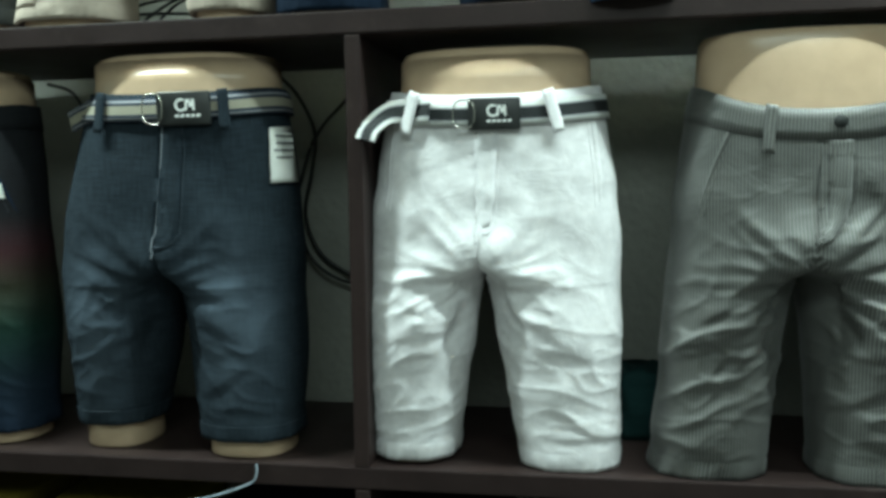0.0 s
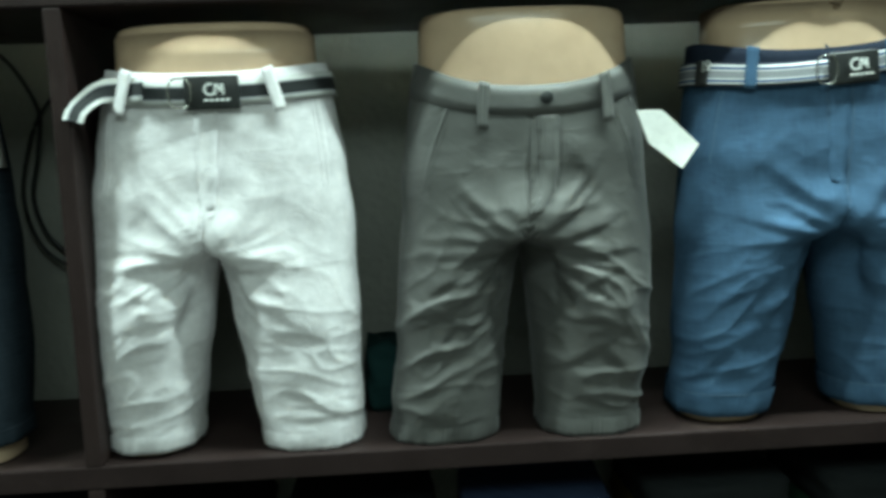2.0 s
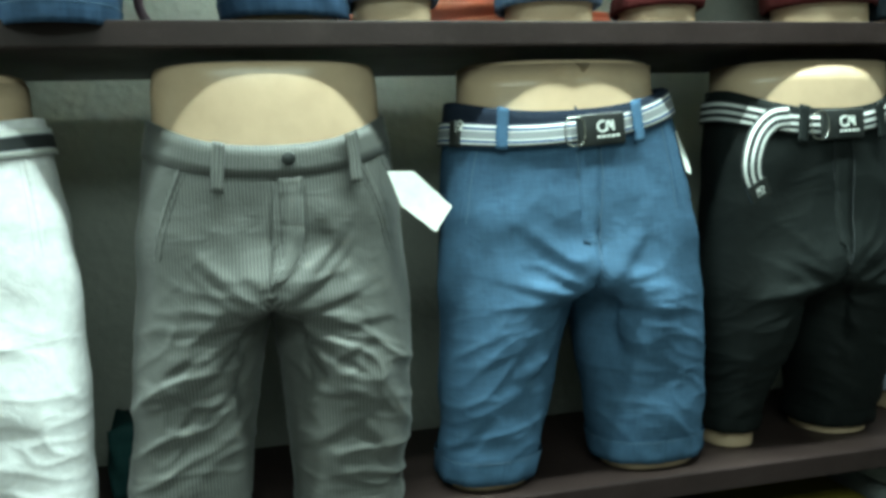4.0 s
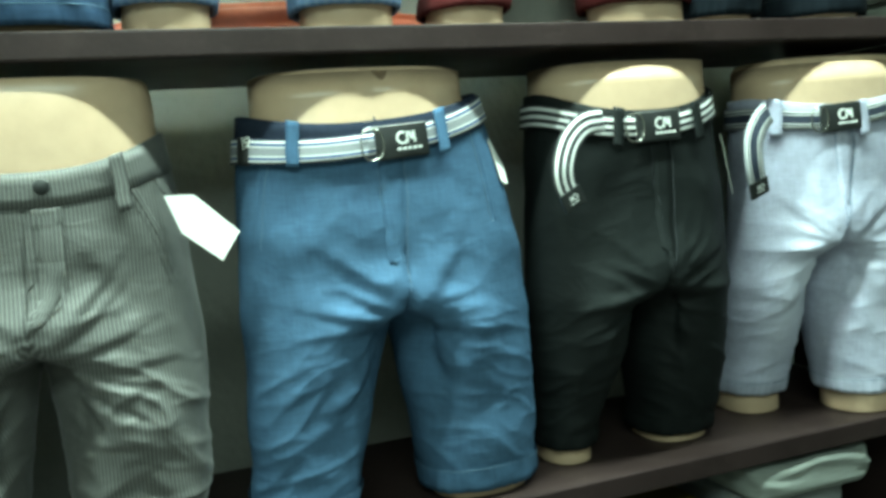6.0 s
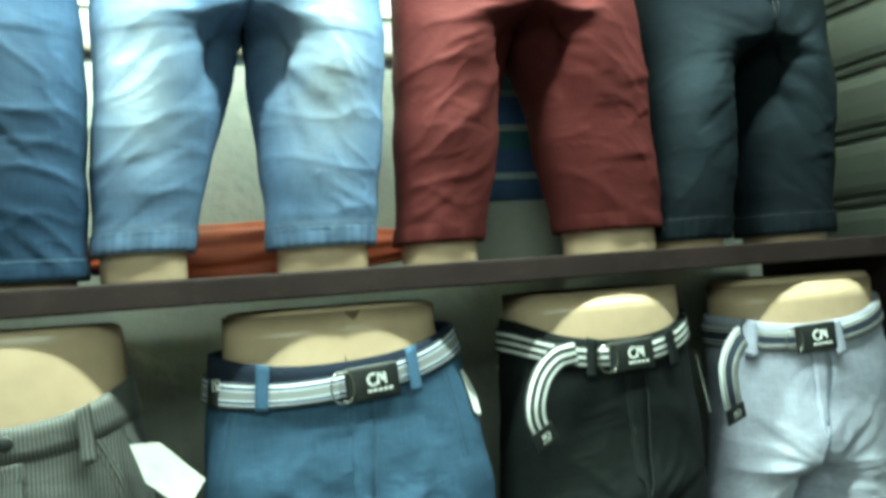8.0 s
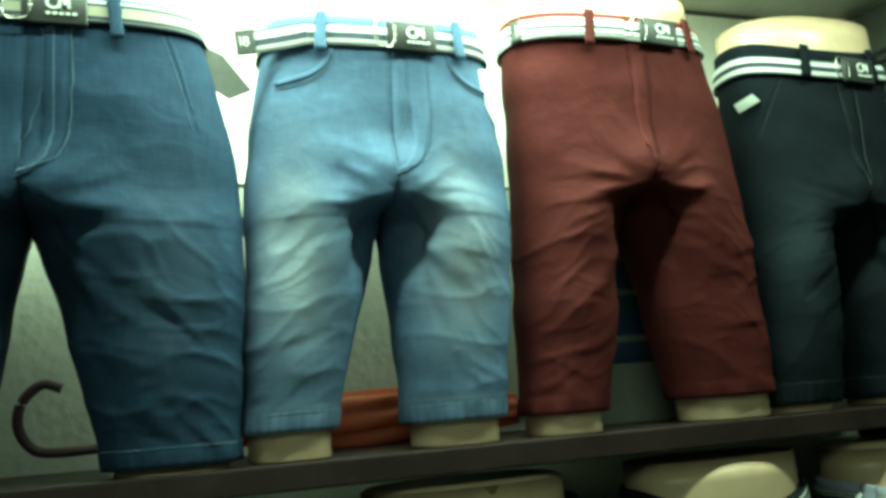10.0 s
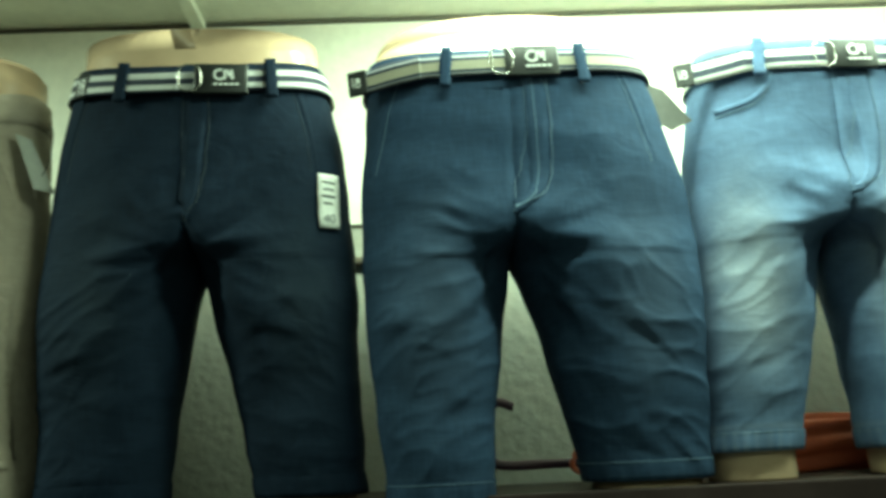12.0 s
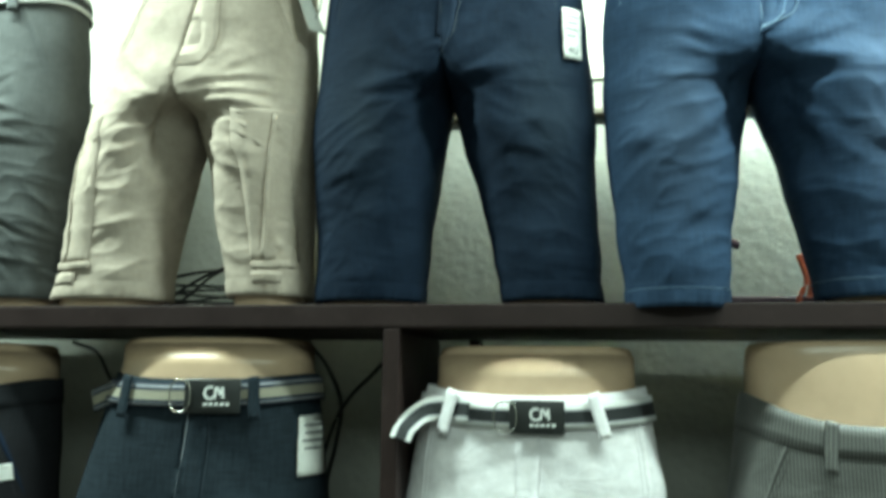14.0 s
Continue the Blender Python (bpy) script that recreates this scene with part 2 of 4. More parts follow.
# ---- the room ----
structure("floor", box_bm((-2.6, -3.2, -0.1), (3.2, 0.6, 0.0), 0), M_FLOOR, "dark worn shop floor in front of the shelves", "floor")
structure("ceiling", box_bm((-2.6, -3.2, CEIL_Z), (3.2, 0.6, CEIL_Z + 0.08), 0), M_CEIL, "stained off-white ceiling boards above the shelves", "ceiling")
structure("wall_north", box_bm((-2.6, WALL_Y, 0.0), (3.2, WALL_Y + 0.15, CEIL_Z), 0), M_WALL, "rough cream plaster wall behind the shelves", "wall")
structure("wall_south", box_bm((-2.6, -3.3, 0.0), (3.2, -3.2, CEIL_Z), 0), M_DARKWALL, "plain wall across the shop aisle", "wall")
structure("wall_west", box_bm((-2.6, -3.2, 0.0), (-2.5, WALL_Y, CEIL_Z), 0), M_DARKWALL, "plain side wall of the shop", "wall")
structure("wall_east", box_bm((3.1, -3.2, 0.0), (3.2, WALL_Y, CEIL_Z), 0), M_DARKWALL, "plain side wall beyond the shutter", "wall")


def shelf_board(name, x0, x1, top, label):
    ob = thing(name, ((x0 + x1) / 2, 0.2, top), label, "shelf", "shelves of the display rack")
    a, b = (x0 - x1) / 2, (x1 - x0) / 2
    part("board", box_bm((a, -0.188, -THICK), (b, 0.205, 0), 0.002), M_WOOD, ob)
    part("front_edge", box_bm((a, -0.2, -THICK - 0.002), (b, -0.1885, 0.0015), 0.003), M_EDGE, ob, "worn brown edging strip")
    return ob


shelf_board("lower_shelf", -2.0, 2.27, SHELF_LOW, "dark brown painted wooden shelf with worn front edge")
shelf_board("upper_shelf", -2.0, 2.27, SHELF_UP, "dark brown painted wooden shelf holding dressed mannequin hips")
shelf_board("bottom_shelf", -2.0, 2.27, 0.42, "dark brown painted bottom shelf with folded clothes")


def upright(name, x, w, z0, z1, y0, y1, label):
    bm = box_bm((-w / 2, y0, z0), (w / 2, y1, z1), 0.003)
    ob = part(name, bm, M_WOOD)
    ob.location.x = x
    return tagged(ob, label, "upright", "uprights of the display rack")


for z0, z1 in ((0.0, 0.42 - THICK), (0.42, SHELF_LOW - THICK), (SHELF_LOW, SHELF_UP - THICK)):
    upright("shelf_upright", -0.014, 0.026, z0 + 0.001, z1 - 0.003, 0.0, 0.36, "dark brown upright board between the shelves")
    upright("shelf_upright", 2.284, 0.028, z0, z1, 0.0, 0.40, "dark brown end board of the display rack")
    upright("shelf_upright", -1.4, 0.026, z0 + 0.001, z1 - 0.003, 0.0, 0.36, "dark brown upright board between the shelves")
upright("back_post", 0.075, 0.020, SHELF_LOW, SHELF_UP - THICK - 0.003, 0.30, 0.36, "dark blue-black post at the back of the shelf")


# ---- garments ----
def smoothstep(t):
    t = np.clip(t, 0, 1)
    return t * t * (3 - 2 * t)


def gradient_noise(x, y, seed):
    """Smooth noise in the plane, about -0.7 to 0.7."""
    table = np.random.RandomState(seed).permutation(256)
    angle = np.random.RandomState(seed + 1).uniform(0, 2 * np.pi, 256)
    xi, yi = np.floor(x).astype(int), np.floor(y).astype(int)
    u, v = x - xi, y - yi

    def corner(i, j):
        g = angle[table[(table[(xi + i) & 255] + yi + j) & 255]]
        return np.cos(g) * (u - i) + np.sin(g) * (v - j)

    su, sv = u * u * u * (u * (u * 6 - 15) + 10), v * v * v * (v * (v * 6 - 15) + 10)
    a = corner(0, 0) + su * (corner(1, 0) - corner(0, 0))
    b = corner(0, 1) + su * (corner(1, 1) - corner(0, 1))
    return a + sv * (b - a)


def crease(x, y, seed, sharp):
    """Ridges with sharp crests, 0 to 1."""
    return (1 - np.clip(np.abs(gradient_noise(x, y, seed)) * 2.2, 0, 1)) ** sharp


class Shape:
    """The outline of one pair of shorts: waist, hips, crotch and two legs. side -1 is the smaller x, +1 the larger."""

    def __init__(self, x, shelf, waist, hips, leg1, leg2, hems, crotch, zw, dip=0.03, depth=0.100, yc=0.105, seed=1, folds=1.0, fold_w=0.010, silky=0, leg_y=(0.0, 0.0), tilt=0.0, vee=0.85, tuck=0.044, puckers=()):
        self.x, self.shelf, self.waist, self.hips, self.legs = x, shelf, waist, hips, (leg1, leg2)
        self.hems, self.crotch, self.zw, self.dip, self.depth = hems, crotch, zw, dip, depth
        self.yc, self.leg_y, self.tilt, self.vee, self.tuck = yc, leg_y, tilt, vee, tuck
        self.xm = (waist[0] + waist[1]) / 2
        self.seed, self.creased, self.silky = seed, folds, silky
        rng = random.Random(seed)
        self.ph = [rng.uniform(0, 6.28) for _ in range(12)]
        self.folds = []
        xc, zc = crotch
        for s in (-1, 1):
            for k in range(5):  # drag lines from the crotch out to the hip
                a = radians(-22 + 15 * k + rng.uniform(-6, 6))
                self.folds.append((xc + s * rng.uniform(0.012, 0.03), zc + rng.uniform(-0.012, 0.012) + 0.009 * k, s * math.cos(a), math.sin(a), rng.uniform(0.07, 0.15), rng.uniform(0.45, 0.9) * fold_w, rng.uniform(0.0022, 0.0050) * folds, rng.uniform(-2.5, 2.5)))
            for k in range(3):  # long pulls down the inner thigh
                a = radians(-38 - 15 * k + rng.uniform(-7, 7))
                self.folds.append((xc + s * rng.uniform(0.02, 0.045), zc - rng.uniform(0.01, 0.05), s * math.cos(a), math.sin(a), rng.uniform(0.09, 0.19), rng.uniform(0.75, 1.2) * fold_w, rng.uniform(0.0030, 0.0058) * folds, rng.uniform(-1.5, 1.5)))
            lx = (self.legs[(s + 1) // 2][0] + self.legs[(s + 1) // 2][1]) / 2
            for k in range(3 + silky):  # slanting creases down the leg
                z = zc - rng.uniform(0.05, 1.0) * (zc - hems[0] - 0.03)
                a = radians(rng.uniform(5, 48)) if rng.random() < 0.7 else radians(rng.uniform(-35, 5))
                self.folds.append((lx + s * rng.uniform(-0.085, 0.03), z, s * math.cos(a), -math.sin(a), rng.uniform(0.05, 0.13), rng.uniform(0.45, 0.9) * fold_w, rng.uniform(0.0014, 0.0042) * folds, rng.uniform(-2.5, 2.5)))
            for k in range(3):  # soft drag lines over the hip
                self.folds.append((self.xm + s * rng.uniform(0.05, 0.14), rng.uniform(zc + 0.05, zw - 0.10), s * 0.55, -0.84, rng.uniform(0.05, 0.11), rng.uniform(1.2, 2.2) * fold_w, rng.uniform(0.0008, 0.0022) * folds, rng.uniform(-2, 2)))

        for px, pz, angle, length, amp in puckers:  # small gathers at a sewn-on patch
            a = radians(angle)
            self.folds.append((px, pz, math.cos(a), math.sin(a), length, 0.0052, amp, 0.8))

    def __call__(self, side, th, z, off=0.0, folded=True):
        side, th, z = np.broadcast_arrays(np.asarray(side, float), np.asarray(th, float), np.asarray(z, float))
        L = side < 0
        pick = lambda pair: np.where(L, pair[0], pair[1])
        xc, zc = self.crotch
        zh = pick(self.hems)
        xo = np.where(L, self.legs[0][0], self.legs[1][1])
        xi_h = np.where(L, self.legs[0][1], self.legs[1][0])
        up = np.clip((z - zc - 0.02) / (self.zw - zc - 0.02), 0, 1.3)
        dn = np.clip((zc + 0.02 - z) / (zc + 0.02 - zh), 0, 1.2)
        outer = np.where(z > zc + 0.02, pick(self.hips) + (pick(self.waist) - pick(self.hips)) * (0.35 * up + 0.65 * up**2), pick(self.hips) + (xo - pick(self.hips)) * (0.45 * dn + 0.55 * dn**1.6))
        mid = xc + (self.xm - xc) * smoothstep((z - zc) / (self.zw - zc))
        below = np.clip((zc - z) / (zc - zh), 0, 1.2)
        inner = np.where(z < zc, xc + (xi_h - xc) * below**self.vee, mid)
        k = smoothstep((zc + 0.075 - z) / 0.17)
        fx = mid * (1 - k) + (outer + inner) / 2 * k
        d = self.depth
        df = d * np.where(z > zc, 1.06 - 0.10 * up**2, 1.06 - 0.26 * dn)
        db = d * np.where(z > zc, 1.22 - 0.22 * up, 1.22 - 0.42 * dn)
        yc = self.yc + pick(self.leg_y) * dn + 0.006 * dn
        c, s = np.cos(th), np.sin(th)
        p = 0.82
        sx, sy = np.abs(s) ** p, np.sign(c) * np.abs(c) ** p
        ins = s < 0
        rx = np.where(ins, inner - fx, outer - fx)
        x = fx + rx * sx
        y = yc - np.where(c > 0, df, db) * sy
        nx = np.sign(rx) * np.abs(s) / np.maximum(np.abs(rx), 0.03)
        ny = -c / np.where(c > 0, df, db)
        ln = np.sqrt(nx**2 + ny**2) + 1e-9
        nx, ny = nx / ln, ny / ln
        front = np.clip(0.25 + 1.1 * c, 0, 1) * np.where(ins & (z > zc), 0.2, 1)
        zz = z - (self.dip * np.clip(c, 0, 1) ** 2 - 0.2 * self.dip) * smoothstep((z - zc - 0.10) / (self.zw - zc - 0.10)) + self.tilt * (x - self.xm) * up
        disp = np.zeros_like(x)
        if folded:
            q = self.ph
            calm = smoothstep((self.zw - 0.045 - z) / 0.12) * (0.35 + 0.65 * smoothstep((z - zh - 0.005) / 0.06))
            for i in range(4):
                f = 22 + 13 * i
                disp += 0.0016 / (1 + 0.5 * i) * np.sin(f * (x * math.cos(q[i]) * 0.7 + zz * math.sin(q[i] * 1.7)) + q[i + 4] + 1.5 * np.sin(17 * zz + q[i + 6]))
            for fx0, fz0, ux, uz, ln_, w, amp, bend in self.folds:
                t = (x - fx0) * ux + (zz - fz0) * uz
                dd = (-(x - fx0) * uz + (zz - fz0) * ux) * (1 if ux > 0 else -1) + bend * t**2
                far = (np.abs(t - ln_ / 2) < ln_ * 1.1) & (np.abs(dd) < 5 * w)
                if not far.any():
                    continue
                taper = np.exp(-(((t - ln_ * 0.4) / (0.5 * ln_)) ** 2))
                ridge = np.exp(-((dd / (w * np.where(dd > 0, 2.0, 0.6))) ** 2)) - 0.5 * np.exp(-(((dd + 1.5 * w) / (0.9 * w)) ** 2))
                disp += np.where(far, amp * front * taper * ridge, 0)
            lx = np.where(L, (self.legs[0][0] + self.legs[0][1]) / 2, (self.legs[1][0] + self.legs[1][1]) / 2)
            sd = np.where(L, -1.0, 1.0)
            r = np.hypot(x - xc, zz - zc - 0.01)
            phi = np.arctan2(zz - zc - 0.01, np.abs(x - xc) + 0.01)
            w1 = 0.25 * gradient_noise(x * 14, zz * 14, self.seed + 3)
            radial = crease(phi * 2.6 + w1 + sd * 7, r * 7 + sd * 5, self.seed, 2.6) * np.exp(-(((r - 0.075) / 0.075) ** 2))
            al, ac = (x - lx) * sd * 0.88 - (zz - zc) * 0.47, (x - lx) * sd * 0.47 + (zz - zc) * 0.88
            ac = ac + 0.018 * gradient_noise(x * 9 + 3, zz * 9, self.seed + 9)
            legs_on = smoothstep((zc + 0.06 - zz) / 0.12)
            long = crease(al * 6 + sd * 3, ac * 15 + sd * 11, self.seed + 21, 4.5) * legs_on
            short = crease(al * 12 + sd * 6, ac * 27, self.seed + 33, 5.0) * (0.35 + 0.65 * legs_on)
            hipd = crease((x - self.xm) * 9 + 2 * sd, zz * 5 + (x - self.xm) * sd * 6, self.seed + 44, 3.0) * (1 - legs_on)
            fr = np.clip(0.35 + 0.9 * c, 0.15, 1)
            facet = gradient_noise(x * 8 + 1.7 * sd, zz * 4.5 + 3, self.seed + 55) * (0.4 + 0.6 * legs_on)
            disp += self.creased * fr * (0.0040 * (radial - 0.15) + (0.0036 + 0.0004 * self.silky) * (long - 0.12) + 0.0021 * (short - 0.1) + 0.0014 * (hipd - 0.2)) + 0.0075 * fr * facet
            disp *= calm
            # the belly overhangs the inner thighs
            reach = np.abs(x - xc)
            drop = zz - zc - 0.022 + 0.10 * reach
            hollow = smoothstep((0.010 - drop) / 0.034) * np.exp(-((np.minimum(drop, 0) / 0.125) ** 2)) * np.exp(-((reach / 0.074) ** 2.4))
            disp -= self.tuck * np.clip(c * 1.3, 0, 1) * hollow
            disp += 0.34 * self.tuck * np.clip(c * 1.3, 0, 1) * np.exp(-((reach / 0.062) ** 2)) * np.exp(-(((zz - zc - 0.062) / 0.045) ** 2))
            disp += 0.22 * self.tuck * fr * np.exp(-(((reach - 0.102) / 0.042) ** 2)) * np.exp(-(((zz - zc + 0.02) / 0.075) ** 2))
            hem = smoothstep((zh + 0.03 - z) / 0.03)
            disp += hem * (0.0015 * np.sin(th * 9 + q[3]) + 0.0011 * np.sin(th * 31 + 2 * np.sin(3 * th + q[5])))
        o = disp + off
        return np.stack([x + nx * o, y + ny * o, zz], -1), np.stack([nx, ny, np.zeros_like(nx)], -1)

    def theta_at(self, side, x, z):
        """The angle on the front at which the outline passes x."""
        th = np.linspace(0.0, 1.55, 160)
        pts, _ = self(side, th, np.full(160, z), 0, False)
        return float(th[np.argmin(np.abs(pts[:, 0] - x))])


def fabric_body(sh, material, parent, hem_wear=0.0):
    """Both trouser legs from waist to hem as one sheet of cloth, turned in at the hem."""
    NT, NZ = 136, 160
    V, F, UV, WR = [], [], [], []
    base = 0
    for s in (-1, 1):
        zh = sh.hems[0 if s < 0 else 1]
        th = np.concatenate([np.linspace(0, np.pi, 96, endpoint=False), np.linspace(np.pi, 2 * np.pi, 40, endpoint=False)])
        z = np.linspace(zh, sh.zw, NZ)
        T, Z = np.meshgrid(th, z)
        pts, nor = sh(s, T.ravel(), Z.ravel())
        inside, _ = sh(s, th, np.full(NT, zh + 0.03), -0.006)
        lip, _ = sh(s, th, np.full(NT, zh - 0.0), -0.004)
        pts = np.vstack([inside, lip, pts])
        V.append(pts)
        zs = np.concatenate([np.full(NT, zh + 0.03), np.full(NT, zh), Z.ravel()])
        ts = np.concatenate([th, th, T.ravel()])
        flat = sh(s, T.ravel(), Z.ravel(), 0, False)[0].reshape(NZ, NT, 3)
        step = np.linalg.norm(np.diff(flat, axis=1, append=flat[:, :1]), axis=2)
        out = np.cumsum(step, axis=1) - step
        arc = np.where(np.arange(NT) < 96, out, out - step.sum(axis=1, keepdims=True))
        u = flat[:, :1, 0] + s * arc
        UV.append(np.stack([np.concatenate([u[0], u[0], u.ravel()]), zs], -1))
        xc, zc = sh.crotch
        lx = (sh.legs[(s + 1) // 2][0] + sh.legs[(s + 1) // 2][1]) / 2
        w = np.exp(-(((pts[:, 0] - lx) / 0.055) ** 2)) * np.exp(-(((zs - zc + 0.06) / 0.13) ** 2)) * np.clip(np.cos(ts) * 1.5, 0, 1) * 0.85
        w += hem_wear * np.exp(-(((zs - zh) / 0.012) ** 2)) + 0.5 * hem_wear * np.exp(-(((zs - zh - 0.034) / 0.004) ** 2))
        WR.append(np.clip(w, 0, 1))
        f = grid_faces(NZ + 2, NT, base, True)
        F += f if s > 0 else [q[::-1] for q in f]
        base += len(pts)
    return mesh_ob("fabric", np.vstack(V), F, material, parent, "", np.vstack(UV), np.concatenate(WR))


def band(name, sh, za, zb, off, thick, material, parent, th0=-3.1, th1=3.1, cols=150, rows=6, label="", slope=0.0, metric=False):
    """A strip round the waist between two heights; th runs from the left flank (minus) over the front to the right."""
    t = np.linspace(th0, th1, cols)
    z = np.linspace(za, zb, rows)
    T, Z = np.meshgrid(t, z)
    Z2 = Z + slope * np.sin(T)
    p, n = sh(np.where(T < 0, -1, 1).ravel(), np.abs(T).ravel(), Z2.ravel(), off)
    v, f = slab(p, n, thick, rows, cols)
    arc = T.ravel() * 0.14
    if metric:
        line = p.reshape(rows, cols, 3)[rows // 2]
        run = np.concatenate([[0], np.cumsum(np.linalg.norm(np.diff(line, axis=0), axis=1))])
        arc = np.tile(run - run[cols // 2] + sh.xm, rows)
    uv = np.stack([arc, np.repeat(np.linspace(za, zb, rows) if metric else np.linspace(0, 1, rows), cols)], -1)
    return mesh_ob(name, v, f, material, parent, label, np.vstack([uv, uv]))


def strip(name, sh, pts, width, off, thick, material, parent, label="", n=24, taper=0.0):
    """A narrow strip laid on the front along (x, z) points."""
    path = smooth_path([(a, b, 0) for a, b in pts], n)
    d = np.gradient(path, axis=0)
    d /= np.linalg.norm(d, axis=1)[:, None] + 1e-9
    across = np.stack([-d[:, 1], d[:, 0]], -1)
    cols = 4
    P = []
    for i in range(n):
        for c in range(cols):
            u = (c / (cols - 1) - 0.5) * width * (1 - taper * (i / (n - 1)) ** 3)
            x, z = path[i, 0] + across[i, 0] * u, path[i, 1] + across[i, 1] * u
            s = -1 if x < sh.xm else 1
            P.append((s, sh.theta_at(s, x, z), z))
    P, N = sh(*np.array(P).T, off)
    v, f = slab(P, N, thick, n, cols)
    uv = np.stack([np.tile(np.linspace(0, width, cols), n), np.repeat(np.linspace(0, 0.3, n), cols)], -1)
    return mesh_ob(name, v, f, material, parent, label, np.vstack([uv, uv]))


def seam(name, sh, pts, material, parent, r=0.0011, n=30, off=0.0012):
    path = smooth_path([(a, b, 0) for a, b in pts], n)
    P = []
    for x, z, _ in path:
        s = -1 if x < sh.xm else 1
        P.append((s, sh.theta_at(s, x, z), z))
    P, _n2 = sh(*np.array(P).T, off)
    v, f = tube(P, r, 6)
    return mesh_ob(name, v, f, material, parent)


def front_frame(sh, x, z, off):
    """A matrix on the garment's front at (x, z): x along the waist, z up, -y outwards."""
    s = -1 if x < sh.xm else 1
    th = sh.theta_at(s, x, z)
    p, n = sh([s], [th], [z], off)
    n = Vector(n[0]).normalized()
    up = Vector((0, 0, 1))
    right = n.cross(up) * -1
    m = Matrix((right, -n, up)).transposed().to_4x4()
    m.translation = Vector(p[0])
    return m


def mannequin(sh, top, inset=0.965, name="hip_mannequin", cleft=0.0, dome=0.0):
    """Cream plastic hips with cut waist and two cut legs, as one mesh."""
    bm = bmesh.new()
    N = 56
    rings = []
    th = np.concatenate([np.linspace(0, np.pi, N // 2, endpoint=False), np.linspace(-np.pi, 0, N // 2, endpoint=False)])
    side = np.where(th >= 0, 1, -1)
    heights = [sh.crotch[1] + 0.08, sh.zw - 0.06, sh.zw - 0.02, sh.zw + 0.015, sh.zw + 0.05, top - 0.02, top - 0.008, top - 0.002, top]
    shrink = [0.90, 0.955, inset, inset, inset * 0.995, inset * 0.985, inset * 0.972, inset * 0.945, inset * 0.90]
    if dome:  # a rounded body cut higher up, in place of the flat rim
        lift = np.linspace(0, 1, 9)[1:-1] * math.pi / 2
        base = top - dome
        heights = heights[:4] + [base] + [base + dome * math.sin(a) for a in lift]
        shrink = shrink[:4] + [inset * 0.99] + [inset * (0.42 + 0.57 * math.cos(a) ** 0.8) for a in lift]
    for z, k in zip(heights, shrink):
        p, _ = sh(side, np.abs(th), np.full(N, min(z, sh.zw)), 0, False)
        c = np.array([sh.xm, sh.yc + 0.005])
        xy = c + (p[:, :2] - c) * k
        bulge = 0.002 * math.sin(max(0, min(1, (top - z) / (top - sh.zw + 0.08))) * 3.1)
        near = np.clip(np.cos(th), 0, 1)
        xy[:, 1] -= near**2 * bulge - cleft * np.exp(-(((xy[:, 0] - sh.xm) / 0.03) ** 2)) * (near > 0.2) * max(0.0, min(1.0, (top - 0.012 - z) / 0.03))
        rings.append([bm.verts.new((a - sh.x, b - sh.yc, z - sh.shelf)) for a, b in xy])
    for a, b in zip(rings, rings[1:]):
        for i in range(N):
            bm.faces.new((a[i], a[(i + 1) % N], b[(i + 1) % N], b[i]))
    bm.faces.new(rings[-1])
    for s in (-1, 1):
        zh = sh.hems[(s + 1) // 2]
        leg = []
        for z in (sh.shelf + 0.0005, sh.shelf + 0.004, zh - 0.01, zh + 0.03, zh + 0.12):
            t = np.linspace(0, 2 * np.pi, 36, endpoint=False)
            p, _ = sh(s, t, np.full(36, max(z, zh)), 0, False)
            c = p[:, :2].mean(0)
            k = 0.86 if z > sh.shelf + 0.002 else 0.84
            leg.append([bm.verts.new((a - sh.x, max(b, 0.005) - sh.yc, z - sh.shelf)) for a, b in c + (p[:, :2] - c) * k])
        for a, b in zip(leg, leg[1:]):
            for i in range(36):
                bm.faces.new((a[i], a[(i + 1) % 36], b[(i + 1) % 36], b[i]))
        bm.faces.new(leg[0])
        bm.faces.new((leg[-1][18], leg[-1][19], rings[0][N // 2]))
    bmesh.ops.recalc_face_normals(bm, faces=bm.faces)
    ob = part(name, bm, M_SKIN, None, "", True)
    ob.location = (sh.x, sh.yc, sh.shelf)
    me = ob.data
    me.polygons.foreach_set("use_smooth", [len(p.vertices) == 4 for p in me.polygons])
    return ob


def shift_to(ob, parent):
    """Meshes are built in world places; keep them there under their thing."""
    for o in ob if isinstance(ob, list) else [ob]:
        o.matrix_parent_inverse = parent.matrix_basis.inverted()


